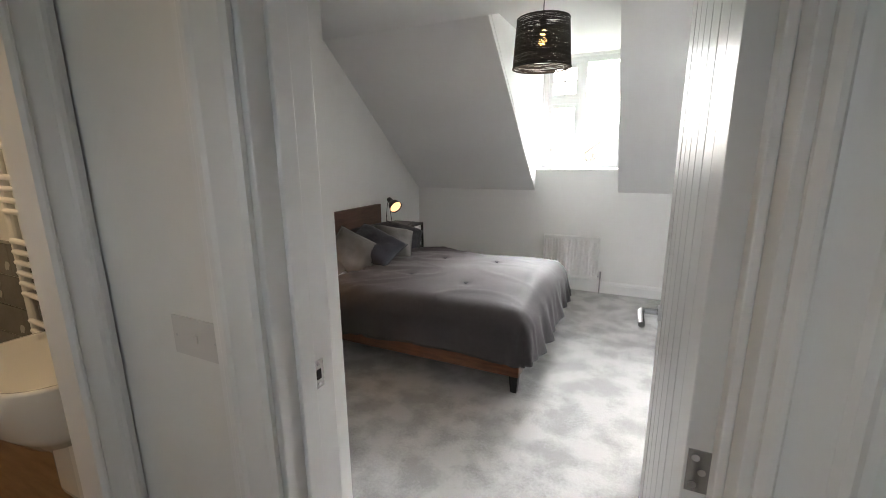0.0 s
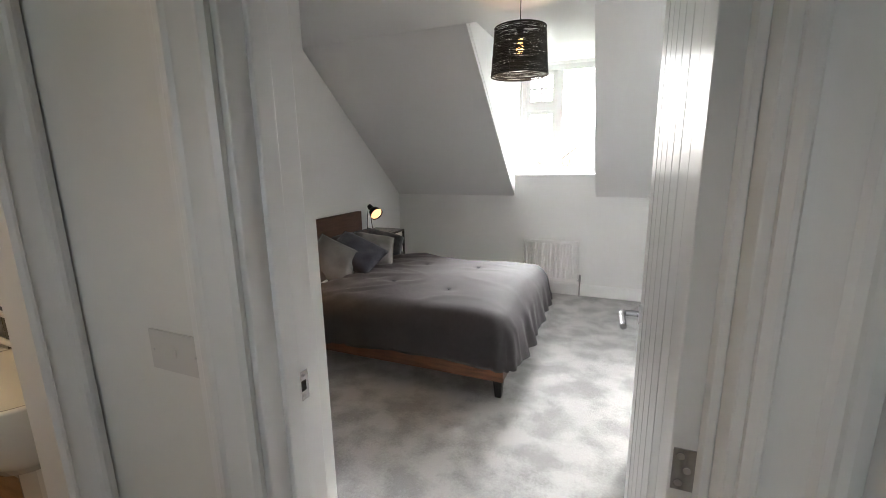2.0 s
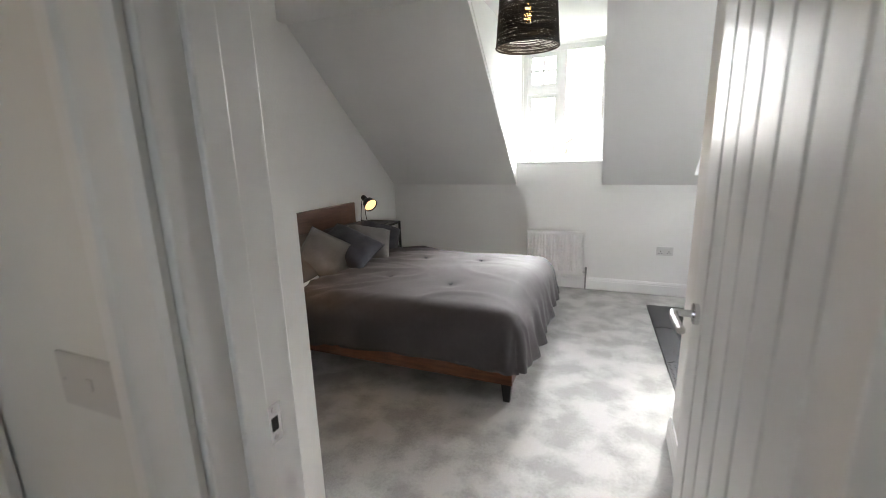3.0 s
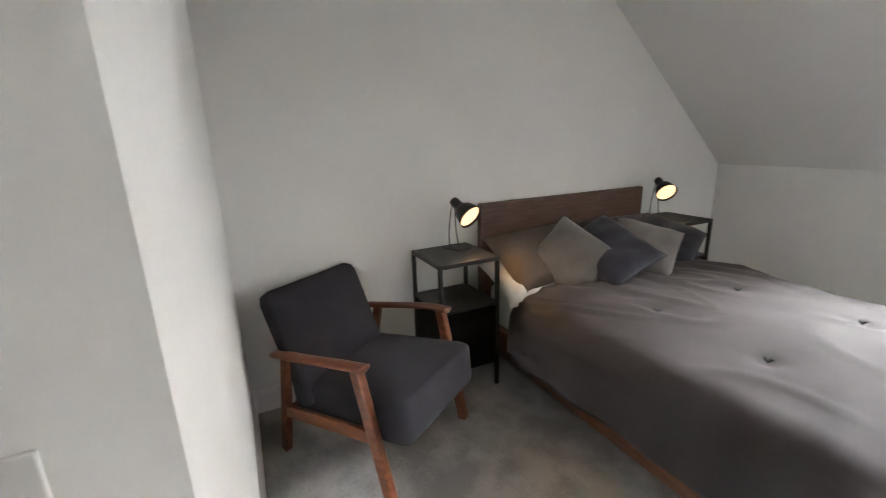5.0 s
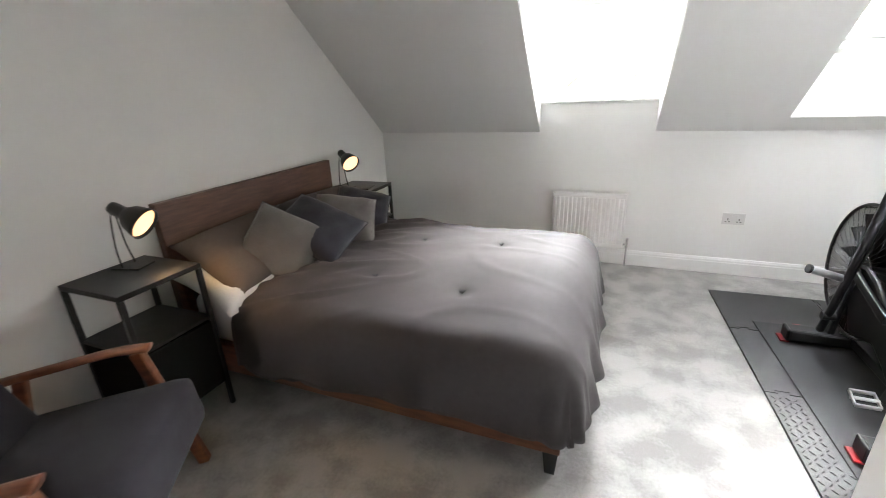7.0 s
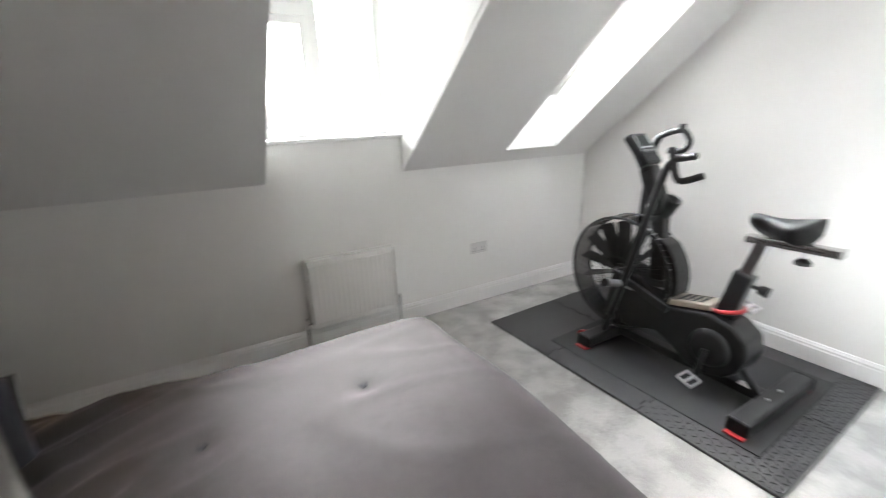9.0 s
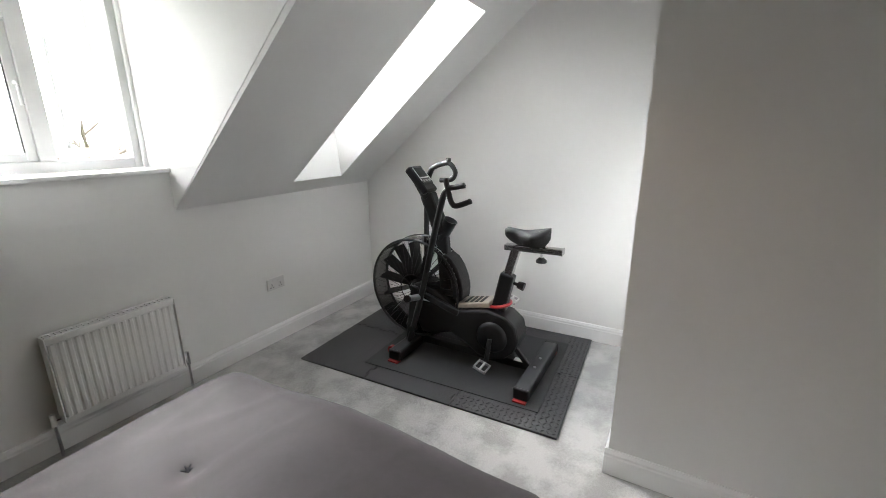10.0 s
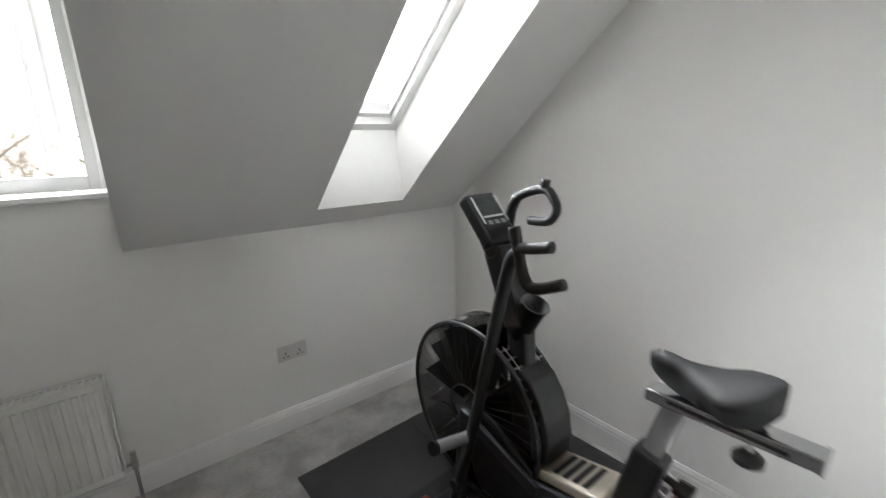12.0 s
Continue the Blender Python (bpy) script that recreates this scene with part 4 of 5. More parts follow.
def wheel_point(x, r, a):
    return B(x, WC[0] + r * math.cos(a), WC[1] + r * math.sin(a))


fan = part("fan_hub", rod(bmesh.new(), B(-0.055, *WC), B(0.055, *WC), 0.052, n=28), BLACK_PLASTIC, bike, "black fan hub")
part("hub_cap", rod(bmesh.new(), B(-0.085, *WC), B(-0.055, *WC), 0.026, 0.04, n=20), GREY_STEEL, fan)
NB = 14
for k in range(NB):
    a = k * 2 * math.pi / NB + 0.1
    bm = bmesh.new()
    d = 0.115
    q = []
    for r, w in ((0.05, 0.10), (0.20, 0.15), (0.312, 0.19)):
        for x, off in ((-0.048, -w * 0.5), (0.048, w * 0.5)):
            q.append((x, r, a + off * 0.9 * (0.12 / max(r, 0.12))))
    lo = [wheel_point(x, r, an) for x, r, an in q]
    hi = [wheel_point(x, r, an + 0.014) for x, r, an in q]
    V = [bm.verts.new(p) for p in lo] + [bm.verts.new(p) for p in hi]
    for i in (0, 2):
        bm.faces.new((V[i], V[i + 1], V[i + 3], V[i + 2]))
        bm.faces.new((V[i + 6], V[i + 8], V[i + 9], V[i + 7]))
        bm.faces.new((V[i], V[i + 2], V[i + 8], V[i + 6]))
        bm.faces.new((V[i + 1], V[i + 7], V[i + 9], V[i + 3]))
    bm.faces.new((V[4], V[5], V[11], V[10]))
    bmesh.ops.recalc_face_normals(bm, faces=bm.faces[:])
    part("fan_blade", bm, BLACK_PLASTIC, fan)
for x in (-0.075, 0.075):
    c = part("cage_ring", tube(bmesh.new(), [wheel_point(x, WR, k / 56 * 2 * math.pi) for k in range(56)], 0.009, 8, closed=True), GREY_STEEL, bike, "dark grey cage rim")
    part("cage_ring", tube(bmesh.new(), [wheel_point(x * 1.08, 0.10, k / 32 * 2 * math.pi) for k in range(32)], 0.0035, 6, closed=True), GREY_STEEL, c)
    for k in range(40):
        a = k / 40 * 2 * math.pi
        part("cage_wire", rod(bmesh.new(), wheel_point(x * 1.08, 0.10, a), wheel_point(x * 1.02, WR, a + 0.22), 0.0013, n=5), GREY_STEEL, c)
bm = bmesh.new()
for k in range(56):
    a0, a1 = k / 56 * 2 * math.pi, (k + 1) / 56 * 2 * math.pi
    P = [wheel_point(-0.07, WR + 0.004, a0), wheel_point(0.07, WR + 0.004, a0), wheel_point(0.07, WR + 0.004, a1), wheel_point(-0.07, WR + 0.004, a1)]
    Q = [wheel_point(-0.07, WR - 0.001, a0), wheel_point(0.07, WR - 0.001, a0), wheel_point(0.07, WR - 0.001, a1), wheel_point(-0.07, WR - 0.001, a1)]
    bm.faces.new([bm.verts.new(p) for p in P])
    bm.faces.new([bm.verts.new(p) for p in Q[::-1]])
part("cage_band", bm, glassy("smoked_guard", (0.30, 0.30, 0.30), 0.15), bike, "smoked clear wheel guard band")
# cover round the wheel's rear
prof = [(-1.215, 0.735), (-1.265, 0.705), (-1.305, 0.65), (-1.335, 0.58), (-1.347, 0.51), (-1.343, 0.44), (-1.275, 0.43), (-1.275, 0.51), (-1.258, 0.575), (-1.222, 0.635), (-1.18, 0.675)]
part("wheel_shroud", prism(bmesh.new(), [(y + 1.40, z - MATZ) for y, z in prof], -0.064, 0.064, "x", bevel=0.008), BLACK_PLASTIC, bike, "black plastic wheel cover")
bm = bmesh.new()
for k in range(16):
    a = radians(118 + k * 3.0)
    for x in (-0.05, -0.025, 0.0, 0.025, 0.05):
        if k % 2 == 0 and x == 0.0:
            tube(bm, [wheel_point(xx, WR + 0.006, a) for xx in (-0.075, 0.0, 0.075)], 0.0022, 5)
for x in (-0.05, -0.025, 0.0, 0.025, 0.05):
    tube(bm, [wheel_point(x, WR + 0.007, radians(116 + k * 4)) for k in range(13)], 0.0022, 5)
part("guard_mesh", bm, SILVER, bike, "silver wire mesh guard")
# drive housing
outline = [(-0.98, 0.50), (-1.05, 0.52), (-1.15, 0.49), (-1.27, 0.415), (-1.32, 0.38), (-1.54, 0.425), (-1.65, 0.40), (-1.72, 0.345), (-1.74, 0.26), (-1.71, 0.17), (-1.65, 0.11), (-1.56, 0.085), (-1.47, 0.10), (-1.38, 0.16), (-1.27, 0.21), (-1.13, 0.165), (-1.05, 0.165), (-0.98, 0.30)]
part("drive_housing", prism(bmesh.new(), [(y + 1.40, z - MATZ) for y, z in outline], -0.092, 0.092, "x", bevel=0.016), BLACK_PLASTIC, bike, "black drive housing")
part("crank_cover", lathe(bmesh.new(), [(0.0, 0.116), (0.075, 0.116), (0.098, 0.105), (0.102, 0.09)], 32, Matrix.Translation(B(0, -1.57, 0.25)) @ pose(0, 0, 0, 0, -90, 0)), BLACK_PLASTIC, bike, "round crank cover", smooth=True)
part("crank_cover", lathe(bmesh.new(), [(0.0, 0.116), (0.075, 0.116), (0.098, 0.105), (0.102, 0.09)], 32, Matrix.Translation(B(0, -1.57, 0.25)) @ pose(0, 0, 0, 0, 90, 0)), BLACK_PLASTIC, bike, "round crank cover", smooth=True)
for s, dy, dz in ((-1, 0.018, -0.158), (1, -0.018, 0.158)):
    c = part("crank_arm", bar(bmesh.new(), B(s * 0.125, -1.57, 0.25), B(s * 0.135, -1.57 + dy, 0.25 + dz), 0.018, 0.028, 0.004), GREY_STEEL, bike)
    bm = boxes((-0.045, -0.042, -0.010, 0.045, -0.034, 0.010), (-0.045, 0.034, -0.010, 0.045, 0.042, 0.010), (-0.047, -0.034, -0.008, -0.040, 0.034, 0.008), (0.040, -0.034, -0.008, 0.047, 0.034, 0.008), bevel=0.002)
    rod(bm, (-0.05, 0, 0), (0.05, 0, 0), 0.008)
    bmesh.ops.transform(bm, matrix=Matrix.Translation(B(s * 0.195, -1.57 + dy, 0.25 + dz)) @ pose(0, 0, 0, 18, 0, 0), verts=bm.verts)
    part("pedal", bm, PEDAL, c, "silver cage pedal")
# silver top plate with slots
tilt = Matrix.Translation(B(0, -1.415, 0.428)) @ pose(0, 0, 0, -12, 0, 0)
pl = part("top_plate", bbox(-0.074, -0.125, -0.022, 0.074, 0.118, 0.014, bevel=0.008, m=tilt), CHAMPAGNE, bike, "champagne plastic top plate")
for k in range(4):
    part("slot", bbox(-0.055, -0.075 + k * 0.036, 0.0142, 0.055, -0.053 + k * 0.036, 0.0165, bevel=0.001, m=tilt), BLACK_PLASTIC, pl)
bm = bmesh.new()
ring = [(0.045 * 1.5 * math.cos(k / 32 * 6.2832), 0.045 * 1.5 * math.sin(k / 32 * 6.2832), 0) for k in range(32)]
tube(bm, ring, 0.0115, 8, closed=True)
bmesh.ops.transform(bm, matrix=Matrix.Translation(B(0, -1.585, 0.447)) @ pose(0, 0, 0, -12, 0, 0), verts=bm.verts)
part("seat_collar", bm, RED, bike, "red collar ring", smooth=True)
sl = part("seat_sleeve", bar(bmesh.new(), B(0, -1.575, 0.40), B(0, -1.632, 0.655), 0.070, 0.090, 0.012), GREY_STEEL, bike)
part("seat_post", bar(bmesh.new(), B(0, -1.628, 0.64), B(0, -1.675, 0.82), 0.040, 0.055, 0.005), DARK_CHROME, bike, "dark chrome seat post")
kn = part("knob_stem", rod(bmesh.new(), B(0, -1.655, 0.60), B(0, -1.70, 0.592), 0.010), BLACK_PLASTIC, bike)
part("knob", rod(bmesh.new(), B(0, -1.695, 0.593), B(0, -1.735, 0.585), 0.022, 0.027, n=10), BLACK_PLASTIC, kn)
sr = part("seat_slider", bar(bmesh.new(), B(0, -1.605, 0.826), B(0, -1.950, 0.834), 0.055, 0.034, 0.004), DARK_CHROME, bike, "dark chrome seat slider")
part("slider_cap", bx(-0.030, -1.954, 0.815, 0.030, -1.946, 0.853, bevel=0.002), DARK_CHROME, sr)
part("slider_groove", bx(-0.0288, -1.90, 0.826, -0.0278, -1.66, 0.834), BLACK_PLASTIC, sr)
kn = part("knob_stem", rod(bmesh.new(), B(0, -1.83, 0.815), B(0, -1.83, 0.78), 0.007), SILVER, bike)
part("knob", lathe(bmesh.new(), [(0.0, 0.012), (0.014, 0.012), (0.032, -0.004), (0.032, -0.016), (0.0, -0.022)], 14, Matrix.Translation(B(0, -1.83, 0.772))), BLACK_PLASTIC, kn)
# saddle: wide at the back, long nose towards the handles
bm = bmesh.new()
NS, NR = 22, 18
rings = []
for i in range(NS + 1):
    f = i / NS
    y = -1.875 + 0.275 * f
    w = 0.098 * math.sqrt(max(0.0, 1 - (max(0, 0.34 - f) / 0.343) ** 2)) if f < 0.34 else 0.098 - 0.074 * min(1, (f - 0.34) / 0.36) ** 0.8
    w *= math.sqrt(max(0.0, 1 - (max(0, f - 0.88) / 0.125) ** 2))
    top = 0.966 - 0.020 * math.sin(math.pi * min(1, f * 1.05)) - 0.016 * f
    dep = 0.118 - 0.068 * f
    ring = []
    for k in range(NR):
        a = k / NR * 2 * math.pi
        cx, cz = math.cos(a), math.sin(a)
        x = w * math.copysign(abs(cx) ** 0.75, cx)
        end = 0.35 + 0.65 * math.sqrt(max(0.0, 1 - (max(0, f - 0.80) / 0.205) ** 2))
        z = top - 0.030 + (0.030 * end * abs(cz) if cz > 0 else -dep * end * math.sin(math.pi * (0.12 + 0.88 * min(1, f * 1.6) if f < 0.3 else 0.5)) * abs(cz) * (1 - 0.45 * abs(cx)))
        if cz < 0:
            x *= 1 - 0.35 * abs(cz)
        ring.append(bm.verts.new(B(x, y, z)))
    rings.append(ring)
for A, C in zip(rings, rings[1:]):
    for k in range(NR):
        bm.faces.new((A[k], A[(k + 1) % NR], C[(k + 1) % NR], C[k]))
bm.faces.new(rings[0])
bm.faces.new(rings[-1][::-1])
bmesh.ops.recalc_face_normals(bm, faces=bm.faces[:])
sd = part("saddle", bm, mat("saddle_vinyl", (0.012, 0.012, 0.013), 0.6, spec=0.3, vary=0.2, scale=20, bump=0.3, bump_scale=500), bike, "padded black vinyl saddle", smooth=True)
part("saddle_clamp", bx(-0.03, -1.80, 0.844, 0.03, -1.72, 0.88, bevel=0.005), BLACK_METAL, sd)
# mast, console, cup holder
part("mast", bar(bmesh.new(), B(0, -1.20, 0.48), B(0, -1.165, 0.87), 0.060, 0.085, 0.014), GREY_STEEL, bike, "dark grey steel mast")
part("mast", bar(bmesh.new(), B(0, -1.17, 0.85), B(0, -1.06, 1.11), 0.085, 0.090, 0.016), GREY_STEEL, bike)
part("mast_head", bar(bmesh.new(), B(0, -1.075, 1.08), B(0, -0.955, 1.26), 0.100, 0.060, 0.016), GREY_STEEL, bike)
for s in (-1, 1):
    part("fork_leg", bar(bmesh.new(), B(s * 0.115, -0.965, 0.08), B(s * 0.115, -1.02, 0.50), 0.030, 0.055, 0.008), GREY_STEEL, bike)
    part("fork_brace", bar(bmesh.new(), B(s * 0.112, -1.02, 0.47), B(s * 0.105, -1.34, 0.37), 0.020, 0.045, 0.006), GREY_STEEL, bike)
cm = facing(B(0, -1.0, 1.215), (0, -0.74, 0.67))
con = part("console", bbox(-0.072, -0.125, -0.03, 0.072, 0.080, 0.020, bevel=0.014, m=cm), BLACK_PLASTIC, bike, "black display console")
part("bezel", bbox(-0.058, -0.070, 0.0202, 0.058, 0.068, 0.0240, bevel=0.003, m=cm), GREY_STEEL, con, "glossy dark display surround")
for sx in (-1, 1):
    part("bezel_trim", bbox(sx * 0.054 - 0.004, -0.050, 0.0242, sx * 0.054 + 0.004, 0.060, 0.0262, bevel=0.001, m=cm), SILVER, con, "silver trim strip")
part("bezel_trim", bbox(-0.046, -0.028, 0.0242, 0.046, -0.020, 0.0262, bevel=0.001, m=cm), SILVER, con)
part("screen", bbox(-0.040, -0.012, 0.0242, 0.040, 0.054, 0.0258, m=cm), SCREEN, con, "grey display screen")
for k in range(3):
    part("button", bbox(-0.040 + k * 0.030, -0.056, 0.0242, -0.020 + k * 0.030, -0.040, 0.0266, bevel=0.001, m=cm), SLOT, con)
part("cup_holder", lathe(bmesh.new(), [(0.0, -0.10), (0.034, -0.10), (0.045, 0.045), (0.048, 0.05), (0.042, 0.05), (0.031, -0.085), (0.0, -0.085)], 24, facing(B(0.0, -1.205, 0.905), (0, -0.50, 1))), BLACK_PLASTIC, bike, "black bottle holder", smooth=True)
part("holder_arm", bar(bmesh.new(), B(0, -1.15, 0.90), B(0, -1.18, 0.87), 0.04, 0.05, 0.006), BLACK_PLASTIC, bike)
# swinging arms with their grips, foot pegs
for s in (-1, 1):
    x = s * 0.17
    if s < 0:
        path = [B(x, -1.0, 0.12), B(x, -1.03, 0.22), B(x, -1.09, 0.43), B(x, -1.14, 0.62), B(x, -1.20, 0.87), B(x, -1.25, 1.06), B(x, -1.275, 1.14), B(x, -1.30, 1.165)]
        g1 = [B(x - 0.005, -1.287, 1.235), B(x - 0.005, -1.305, 1.165), B(x - 0.005, -1.325, 1.10), B(x - 0.005, -1.36, 1.078), B(x - 0.005, -1.452, 1.112)]
        g2 = [B(x - 0.005, -1.305, 1.178), B(x - 0.005, -1.35, 1.186), B(x - 0.005, -1.412, 1.200)]
        peg = (B(x, -1.085, 0.455), B(x - 0.155, -1.10, 0.50))
    else:
        x = 0.145
        path = [B(x, -0.96, 0.12), B(x, -0.955, 0.30), B(x, -0.952, 0.55), B(x, -0.955, 0.85), B(x, -0.965, 1.08), B(x, -0.98, 1.20), B(x, -1.01, 1.262)]
        g1 = [B(x, -1.0, 1.255), B(x, -1.06, 1.283), B(x, -1.135, 1.297), B(x, -1.175, 1.262), B(x, -1.182, 1.225), B(x, -1.15, 1.19), B(x, -1.07, 1.183)]
        g2 = [B(x, -1.13, 1.290), B(x, -1.135, 1.33)]
        peg = (B(x, -0.955, 0.44), B(x + 0.155, -0.955, 0.47))
    arm = part("swing_arm", tube(bmesh.new(), smooth_path(path), 0.0195, 10), GREY_STEEL, bike, "black swinging handle arm", smooth=True)
    part("pivot", rod(bmesh.new(), path[1] - Vector((s * 0.03, 0, 0)), path[1] + Vector((s * 0.026, 0, 0)), 0.022, n=16), BLACK_METAL, arm)
    part("grip", tube(bmesh.new(), smooth_path(g1), 0.0165, 10), RUBBER, arm, "black foam grip", smooth=True)
    part("grip", tube(bmesh.new(), smooth_path(g2), 0.0165, 10), RUBBER, arm, "black foam grip", smooth=True)
    pg = part("foot_peg", rod(bmesh.new(), *peg, 0.020, n=16), SILVER, bike, "silver foot peg")
    part("peg_end", rod(bmesh.new(), peg[1], peg[1] + (peg[1] - peg[0]) * 0.08, 0.023, n=16), BLACK_PLASTIC, pg)
part("maker_badge", bx(-0.0945, -1.16, 0.40, -0.0930, -1.05, 0.415), SILVER, bike, "small silver lettering bar")

# ---- floor mats ----
def edge(a, b, teeth, h, n=4):
    """Points from a to b (b left out), with jigsaw teeth if asked for."""
    a, b = Vector(a), Vector(b)
    d = b - a
    nrm = Vector((-d.y, d.x)).normalized()
    if not teeth:
        return [a]
    out = [a]
    for k in range(n):
        c = (k + 0.5) / n
        w = 0.5 / n * 0.42
        for f, e in ((c - w * 0.7, 0), (c - w, h), (c + w, h), (c + w * 0.7, 0)):
            out.append(a + d * f + nrm * (e * teeth))
    return out


ROT = math.atan2(0.066, 1.735)


def mat_tile(name, label, x, y, w, l, joins, at_z, th, rz, group):
    """One foam tile; joins: teeth on its (south, east, north, west) sides."""
    g = 0.003
    c = [(g, g), (w - g, g), (w - g, l - g), (g, l - g)]
    pts = []
    for k in range(4):
        pts += edge(c[k], c[(k + 1) % 4], joins[k], 0.018)
    t = thing(name, label, "floor mat", (x, y, at_z), rz, group)
    part("foam", prism(bmesh.new(), [(p.x, p.y) for p in pts], 0, th, "z"), MATRUB, t)
    return t


ox, oy = 2.808, -2.105
cr, sr_ = math.cos(ROT), math.sin(ROT)
lengths = (0.60, 0.60, 0.535)
widths = (0.60, 0.565)
tiles = []
yy = 0.0
for j, l in enumerate(lengths):
    xx = 0.0
    for i, w in enumerate(widths):
        px, py = ox + xx * cr - yy * sr_, oy + xx * sr_ + yy * cr
        joins = (1 if j > 0 else 0, -1 if i == 0 else 0, -1 if j < 2 else 0, 1 if i == 1 else 0)
        tiles.append(mat_tile("floor_mat", "black interlocking foam mat tile on the carpet", px, py, w, l, joins, 0.0005, 0.012, math.degrees(ROT), "interlocking mats"))
        xx += w
    yy += l
# raised lozenges on the tile by the bed
bm = bmesh.new()
for i in range(38):
    for j in range(20):
        u, v = 0.022 + i * 0.030, 0.022 + j * 0.030
        if not (u < 0.125 or v < 0.145) or u > 1.15 or (v > 0.58):
            continue
        a = 0.785 if (i + j) % 2 else -0.785
        ca, sa = math.cos(a), math.sin(a)
        base = [bm.verts.new((u + p * ca - q * sa, v + p * sa + q * ca, 0.0)) for p, q in ((-0.013, 0), (0, -0.0045), (0.013, 0), (0, 0.0045))]
        tip = [bm.verts.new((u + p * ca, v + p * sa, 0.0042)) for p in (-0.006, 0.006)]
        bm.faces.new((base[0], base[1], tip[1], tip[0]))
        bm.faces.new((base[1], base[2], tip[1]))
        bm.faces.new((base[2], base[3], tip[0], tip[1]))
        bm.faces.new((base[3], base[0], tip[0]))
st = part("raised_pattern", bm, MATRUB, tiles[0], "raised lozenge tread")
st["kind"] = "stuff"
st.location = (0, 0, 0.0118)
under = thing("bike_mat", "thin smooth black rubber mat under the bike", "floor mat", (2.953, -1.962, 0.0128), math.degrees(ROT))
part("rubber", bbox(0, 0, 0, 0.862, 1.17, 0.006, bevel=0.002), RUBBER, under)

# ---- bathroom seen through its door ----
tw, thh = 0.298, 0.148
tile_me = None
wall_b = bpy.data.objects["wall_bathroom"]
structure("tile_bed_bathroom", boxes((-0.6, -3.797, 0, 1.28, -3.7901, 1.1)), GROUT, "grey grout behind the bathroom tiles")
for r in range(7):
    for c in range(7):
        x = -0.6 + c * (tw + 0.004) - (0.15 if r % 2 else 0)
        xa, xb = max(x, -0.598), min(x + tw, 1.278)
        if xb - xa < 0.05:
            continue
        full = abs(xb - xa - tw) < 1e-6
        z = 0.03 + r * (thh + 0.004)
        if full and tile_me is not None:
            t = new("tile", tile_me)
            t.parent = wall_b
        else:
            bm = bbox(0, -0.006, 0, xb - xa, 0, thh, bevel=0.0015, seg=1)
            t = part("tile", bm, TILE, wall_b)
            if full:
                tile_me = t.data
        t.location = (xa, -3.7972, z)
rail = thing("towel_rail", "white ladder towel radiator on the bathroom wall", "towel rail", (0.32, -3.87, 0))
for x in (0, 0.42):
    part("upright", rod(bmesh.new(), (x, 0, 0.55), (x, 0, 1.68), 0.018), RADIATOR, rail)
for g0, n in ((0.60, 6), (0.93, 6), (1.26, 4), (1.50, 4)):
    for k in range(n):
        part("rung", tube(bmesh.new(), smooth_path([(0, -0.012, g0 + k * 0.043), (0.21, -0.020, g0 + k * 0.043), (0.42, -0.012, g0 + k * 0.043)], 4), 0.011, 8), RADIATOR, rail)
for x, z in ((0, 0.62), (0.42, 0.62), (0, 1.6), (0.42, 1.6)):
    part("bracket", rod(bmesh.new(), (x, 0, z), (x, 0.08, z), 0.009), RADIATOR, rail)
basin = thing("wash_basin", "white ceramic wall-hung wash basin with overflow", "wash basin", (0.86, -3.803, 0))
bm = bmesh.new()
NB_ = 36
prof = [(0.60, 0.60), (0.86, 0.68), (0.97, 0.79), (1.0, 0.835), (0.985, 0.845), (0.93, 0.843), (0.86, 0.80), (0.70, 0.735), (0.35, 0.705), (0.0, 0.70)]
rings = []
for f, z in prof:
    ring = []
    for k in range(NB_):
        a = k / NB_ * 2 * math.pi
        x = 0.27 * f * math.copysign(abs(math.cos(a)) ** 0.75, math.cos(a))
        y = 0.215 * f * math.copysign(abs(math.sin(a)) ** 0.75, math.sin(a)) - 0.222
        ring.append(bm.verts.new((x, y, z)))
    rings.append(ring)
for A, C in zip(rings, rings[1:]):
    for k in range(NB_):
        bm.faces.new((A[k], A[(k + 1) % NB_], C[(k + 1) % NB_], C[k]))
bm.faces.new(rings[0][::-1])
bmesh.ops.remove_doubles(bm, verts=bm.verts[:], dist=1e-5)
part("bowl", bm, CERAMIC, basin, smooth=True)
part("shroud", bbox(-0.11, -0.26, 0.30, 0.11, -0.001, 0.63, bevel=0.05, seg=4), CERAMIC, basin)
tp = part("tap", tube(bmesh.new(), smooth_path([(0, -0.045, 0.83), (0, -0.045, 0.93), (0, -0.09, 0.955), (0, -0.15, 0.935)]), 0.012, 10), CHROME, basin, "chrome mixer tap", smooth=True)
part("tap_lever", bar(bmesh.new(), (0, -0.045, 0.955), (0, -0.03, 1.0), 0.016, 0.01, 0.002), CHROME, tp)
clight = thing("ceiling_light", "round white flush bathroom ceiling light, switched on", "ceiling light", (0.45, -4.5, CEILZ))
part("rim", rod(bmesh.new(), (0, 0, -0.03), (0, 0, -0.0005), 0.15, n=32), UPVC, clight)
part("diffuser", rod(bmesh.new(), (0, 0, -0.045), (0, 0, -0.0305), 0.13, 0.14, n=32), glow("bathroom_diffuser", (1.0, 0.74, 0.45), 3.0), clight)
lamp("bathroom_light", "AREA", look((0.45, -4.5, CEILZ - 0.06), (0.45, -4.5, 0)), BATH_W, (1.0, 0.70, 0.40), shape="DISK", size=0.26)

# ---- outside ----
structure("wall_lower_storeys", boxes((-0.72, -6.12, -5.6, 4.12, 0.24, -0.2)), BRICK, "plain brick storeys under the rooms")
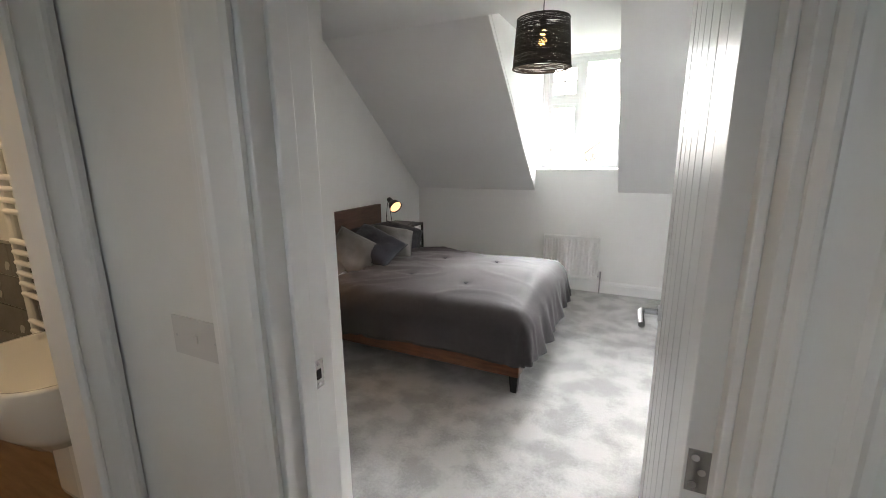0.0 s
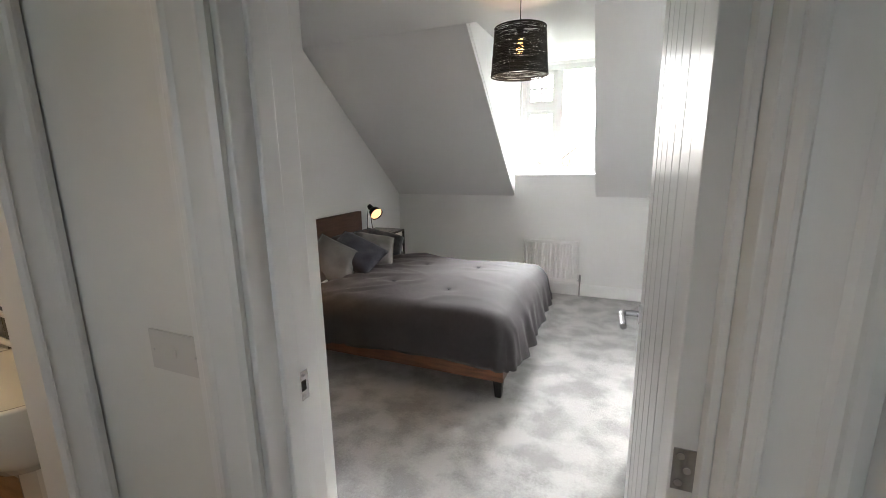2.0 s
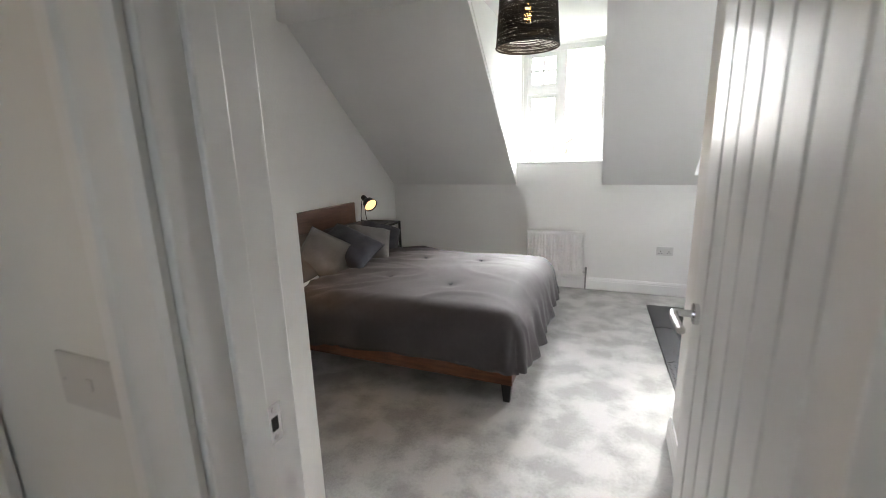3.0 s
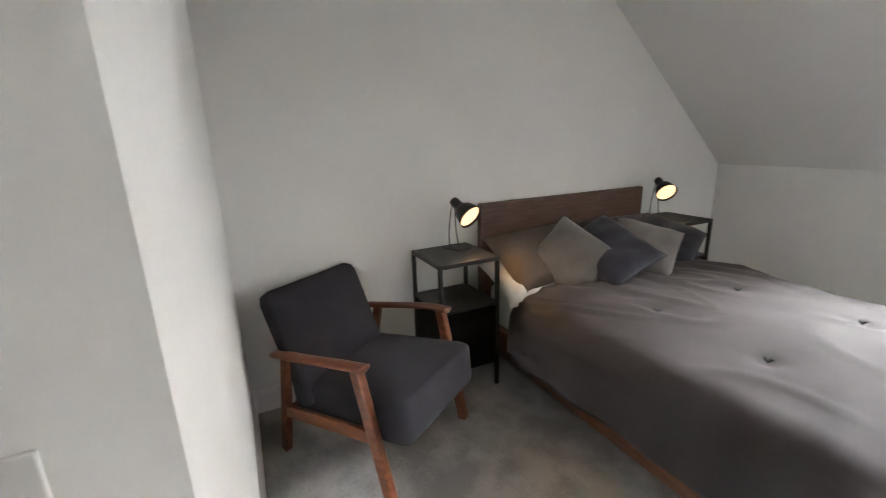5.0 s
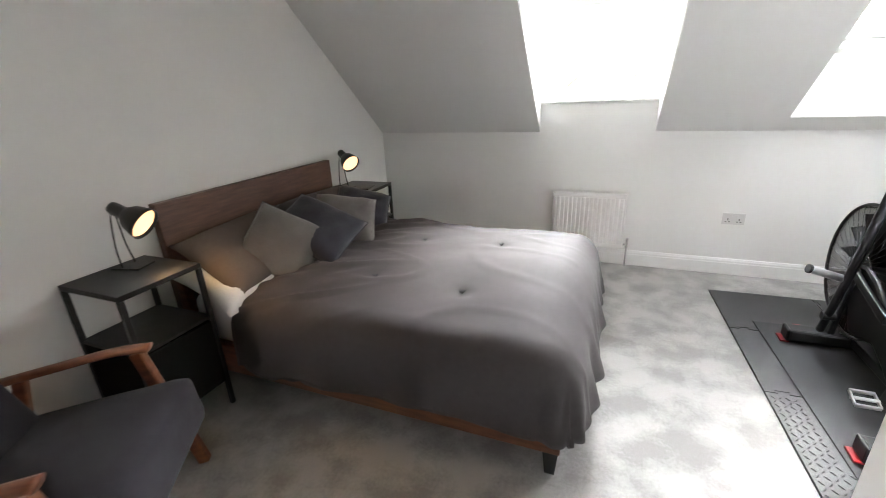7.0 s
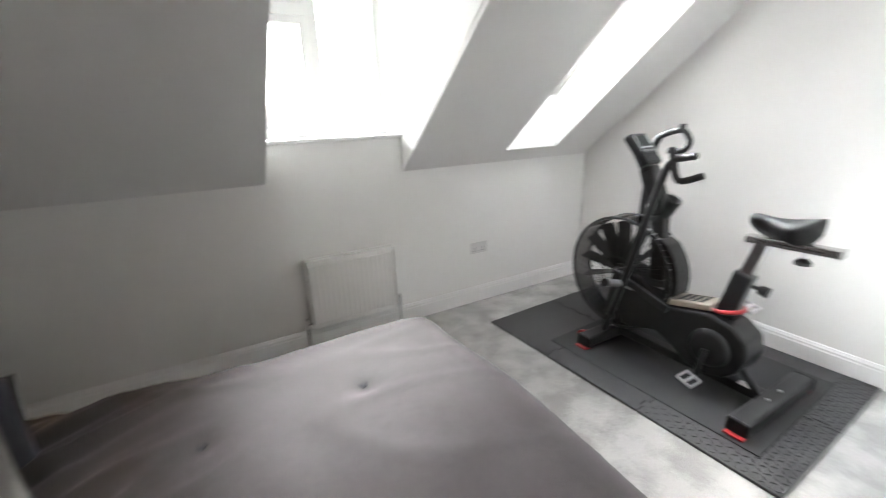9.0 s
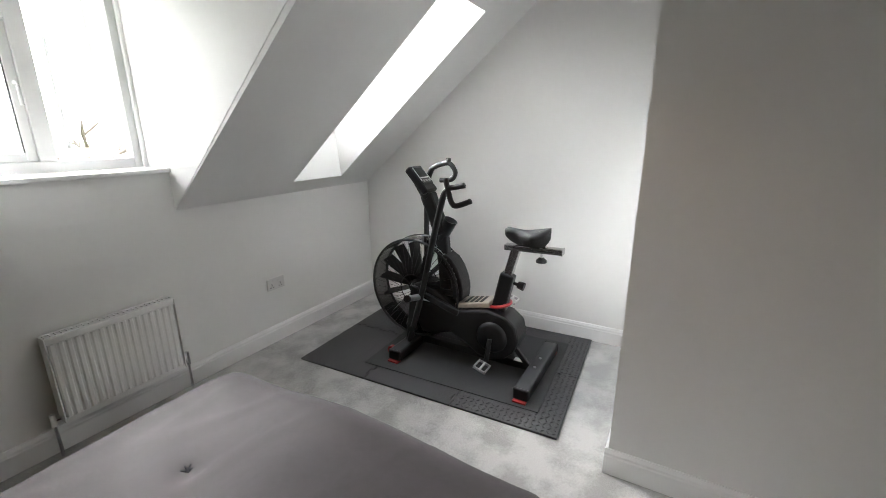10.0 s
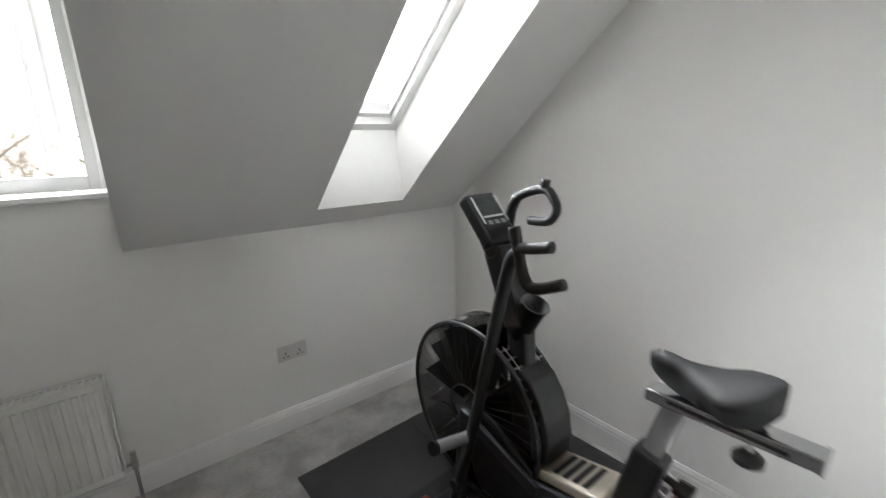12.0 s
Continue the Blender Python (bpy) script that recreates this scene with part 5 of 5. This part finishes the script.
structure("ground", boxes((-400, -300, -6.2, 400, 700, -5.6)), GRASS, "grass and gardens far below the window")


def house(x, y, w, d, h, rz, wall):
    t = thing("house", "brick house with a brown tiled pitched roof", "house", (x, y, -5.6), rz, "neighbouring houses")
    part("wall", bbox(-w / 2, -d / 2, 0, w / 2, d / 2, h), wall, t)
    part("roof", prism(bmesh.new(), [(-d / 2 - 0.4, h), (d / 2 + 0.4, h), (0, h + d * 0.42)], -w / 2 - 0.3, w / 2 + 0.3, "x"), ROOFTILE, t)
    part("chimney", bbox(w * 0.25, -0.4, h + d * 0.2, w * 0.25 + 0.8, 0.4, h + d * 0.42 + 1.0), BRICK, t)
    for i in (-0.3, 0.0, 0.3):
        for z in (1.0, 3.6):
            wdw = part("window", bbox(i * w - 0.6, -d / 2 - 0.05, z, i * w + 0.6, -d / 2 - 0.001, z + 1.2), UPVC, t)
            part("pane", bbox(i * w - 0.5, -d / 2 - 0.07, z + 0.1, i * w + 0.5, -d / 2 - 0.051, z + 1.1), DARKGLASS, wdw)
    return t


hs = house(-5, 34, 10, 7.5, 5.2, 8, BRICK)
copy_thing(hs, pose(9, 38, -5.6, 0, 0, -6))
copy_thing(hs, pose(22, 34, -5.6, 0, 0, -18))
copy_thing(hs, pose(-20, 42, -5.6, 0, 0, 14))
copy_thing(hs, pose(36, 48, -5.6, 0, 0, -10))


def tree(x, y, h, seed):
    """A bare winter tree: trunk, limbs and many fine twigs."""
    r = random.Random(seed)
    t = thing("tree", "bare winter tree with fine twigs", "tree", (x, y, -5.6), r.uniform(0, 360), "garden trees")
    tr, tw_ = bmesh.new(), bmesh.new()
    tube(tr, [(0, 0, 0), (0.06, 0.03, h * 0.3), (-0.05, 0.08, h * 0.62), (0.03, 0.02, h * 0.9)], [h * 0.022, h * 0.018, h * 0.011, h * 0.003], 8)

    def grow(p, d, ln, rad, depth):
        q = p + d * ln * 0.5 + Vector((r.uniform(-1, 1), r.uniform(-1, 1), r.uniform(-0.3, 0.8))) * ln * 0.08
        e = p + d * ln
        tube(tr if depth == 0 else tw_, [p, q, e], [rad, rad * 0.75, rad * 0.4], 4)
        if depth < 3:
            for _ in range(4 if depth < 2 else 3):
                f = r.uniform(0.35, 1.0)
                nd = (d + Vector((r.uniform(-1, 1), r.uniform(-1, 1), r.uniform(-0.35, 0.8))) * 0.85).normalized()
                grow(p + d * ln * f, nd, ln * r.uniform(0.4, 0.62), rad * 0.45, depth + 1)
    for k in range(11):
        a, z = k * 2.4 + r.uniform(-0.4, 0.4), h * (0.28 + 0.055 * k)
        grow(Vector((0, 0, z)), Vector((math.cos(a), math.sin(a), r.uniform(0.45, 1.0))).normalized(), h * (0.30 - 0.015 * k), h * 0.006, 0)
    part("trunk", tr, BARK, t)
    part("crown", tw_, BARK, t)
    return t


tree(0.2, 13.0, 8.4, 1)
tree(3.4, 16.0, 8.8, 2)
tree(-4.0, 18.0, 9.0, 3)
tree(8.5, 17.0, 8.6, 4)
tree(1.6, 22.0, 9.2, 5)
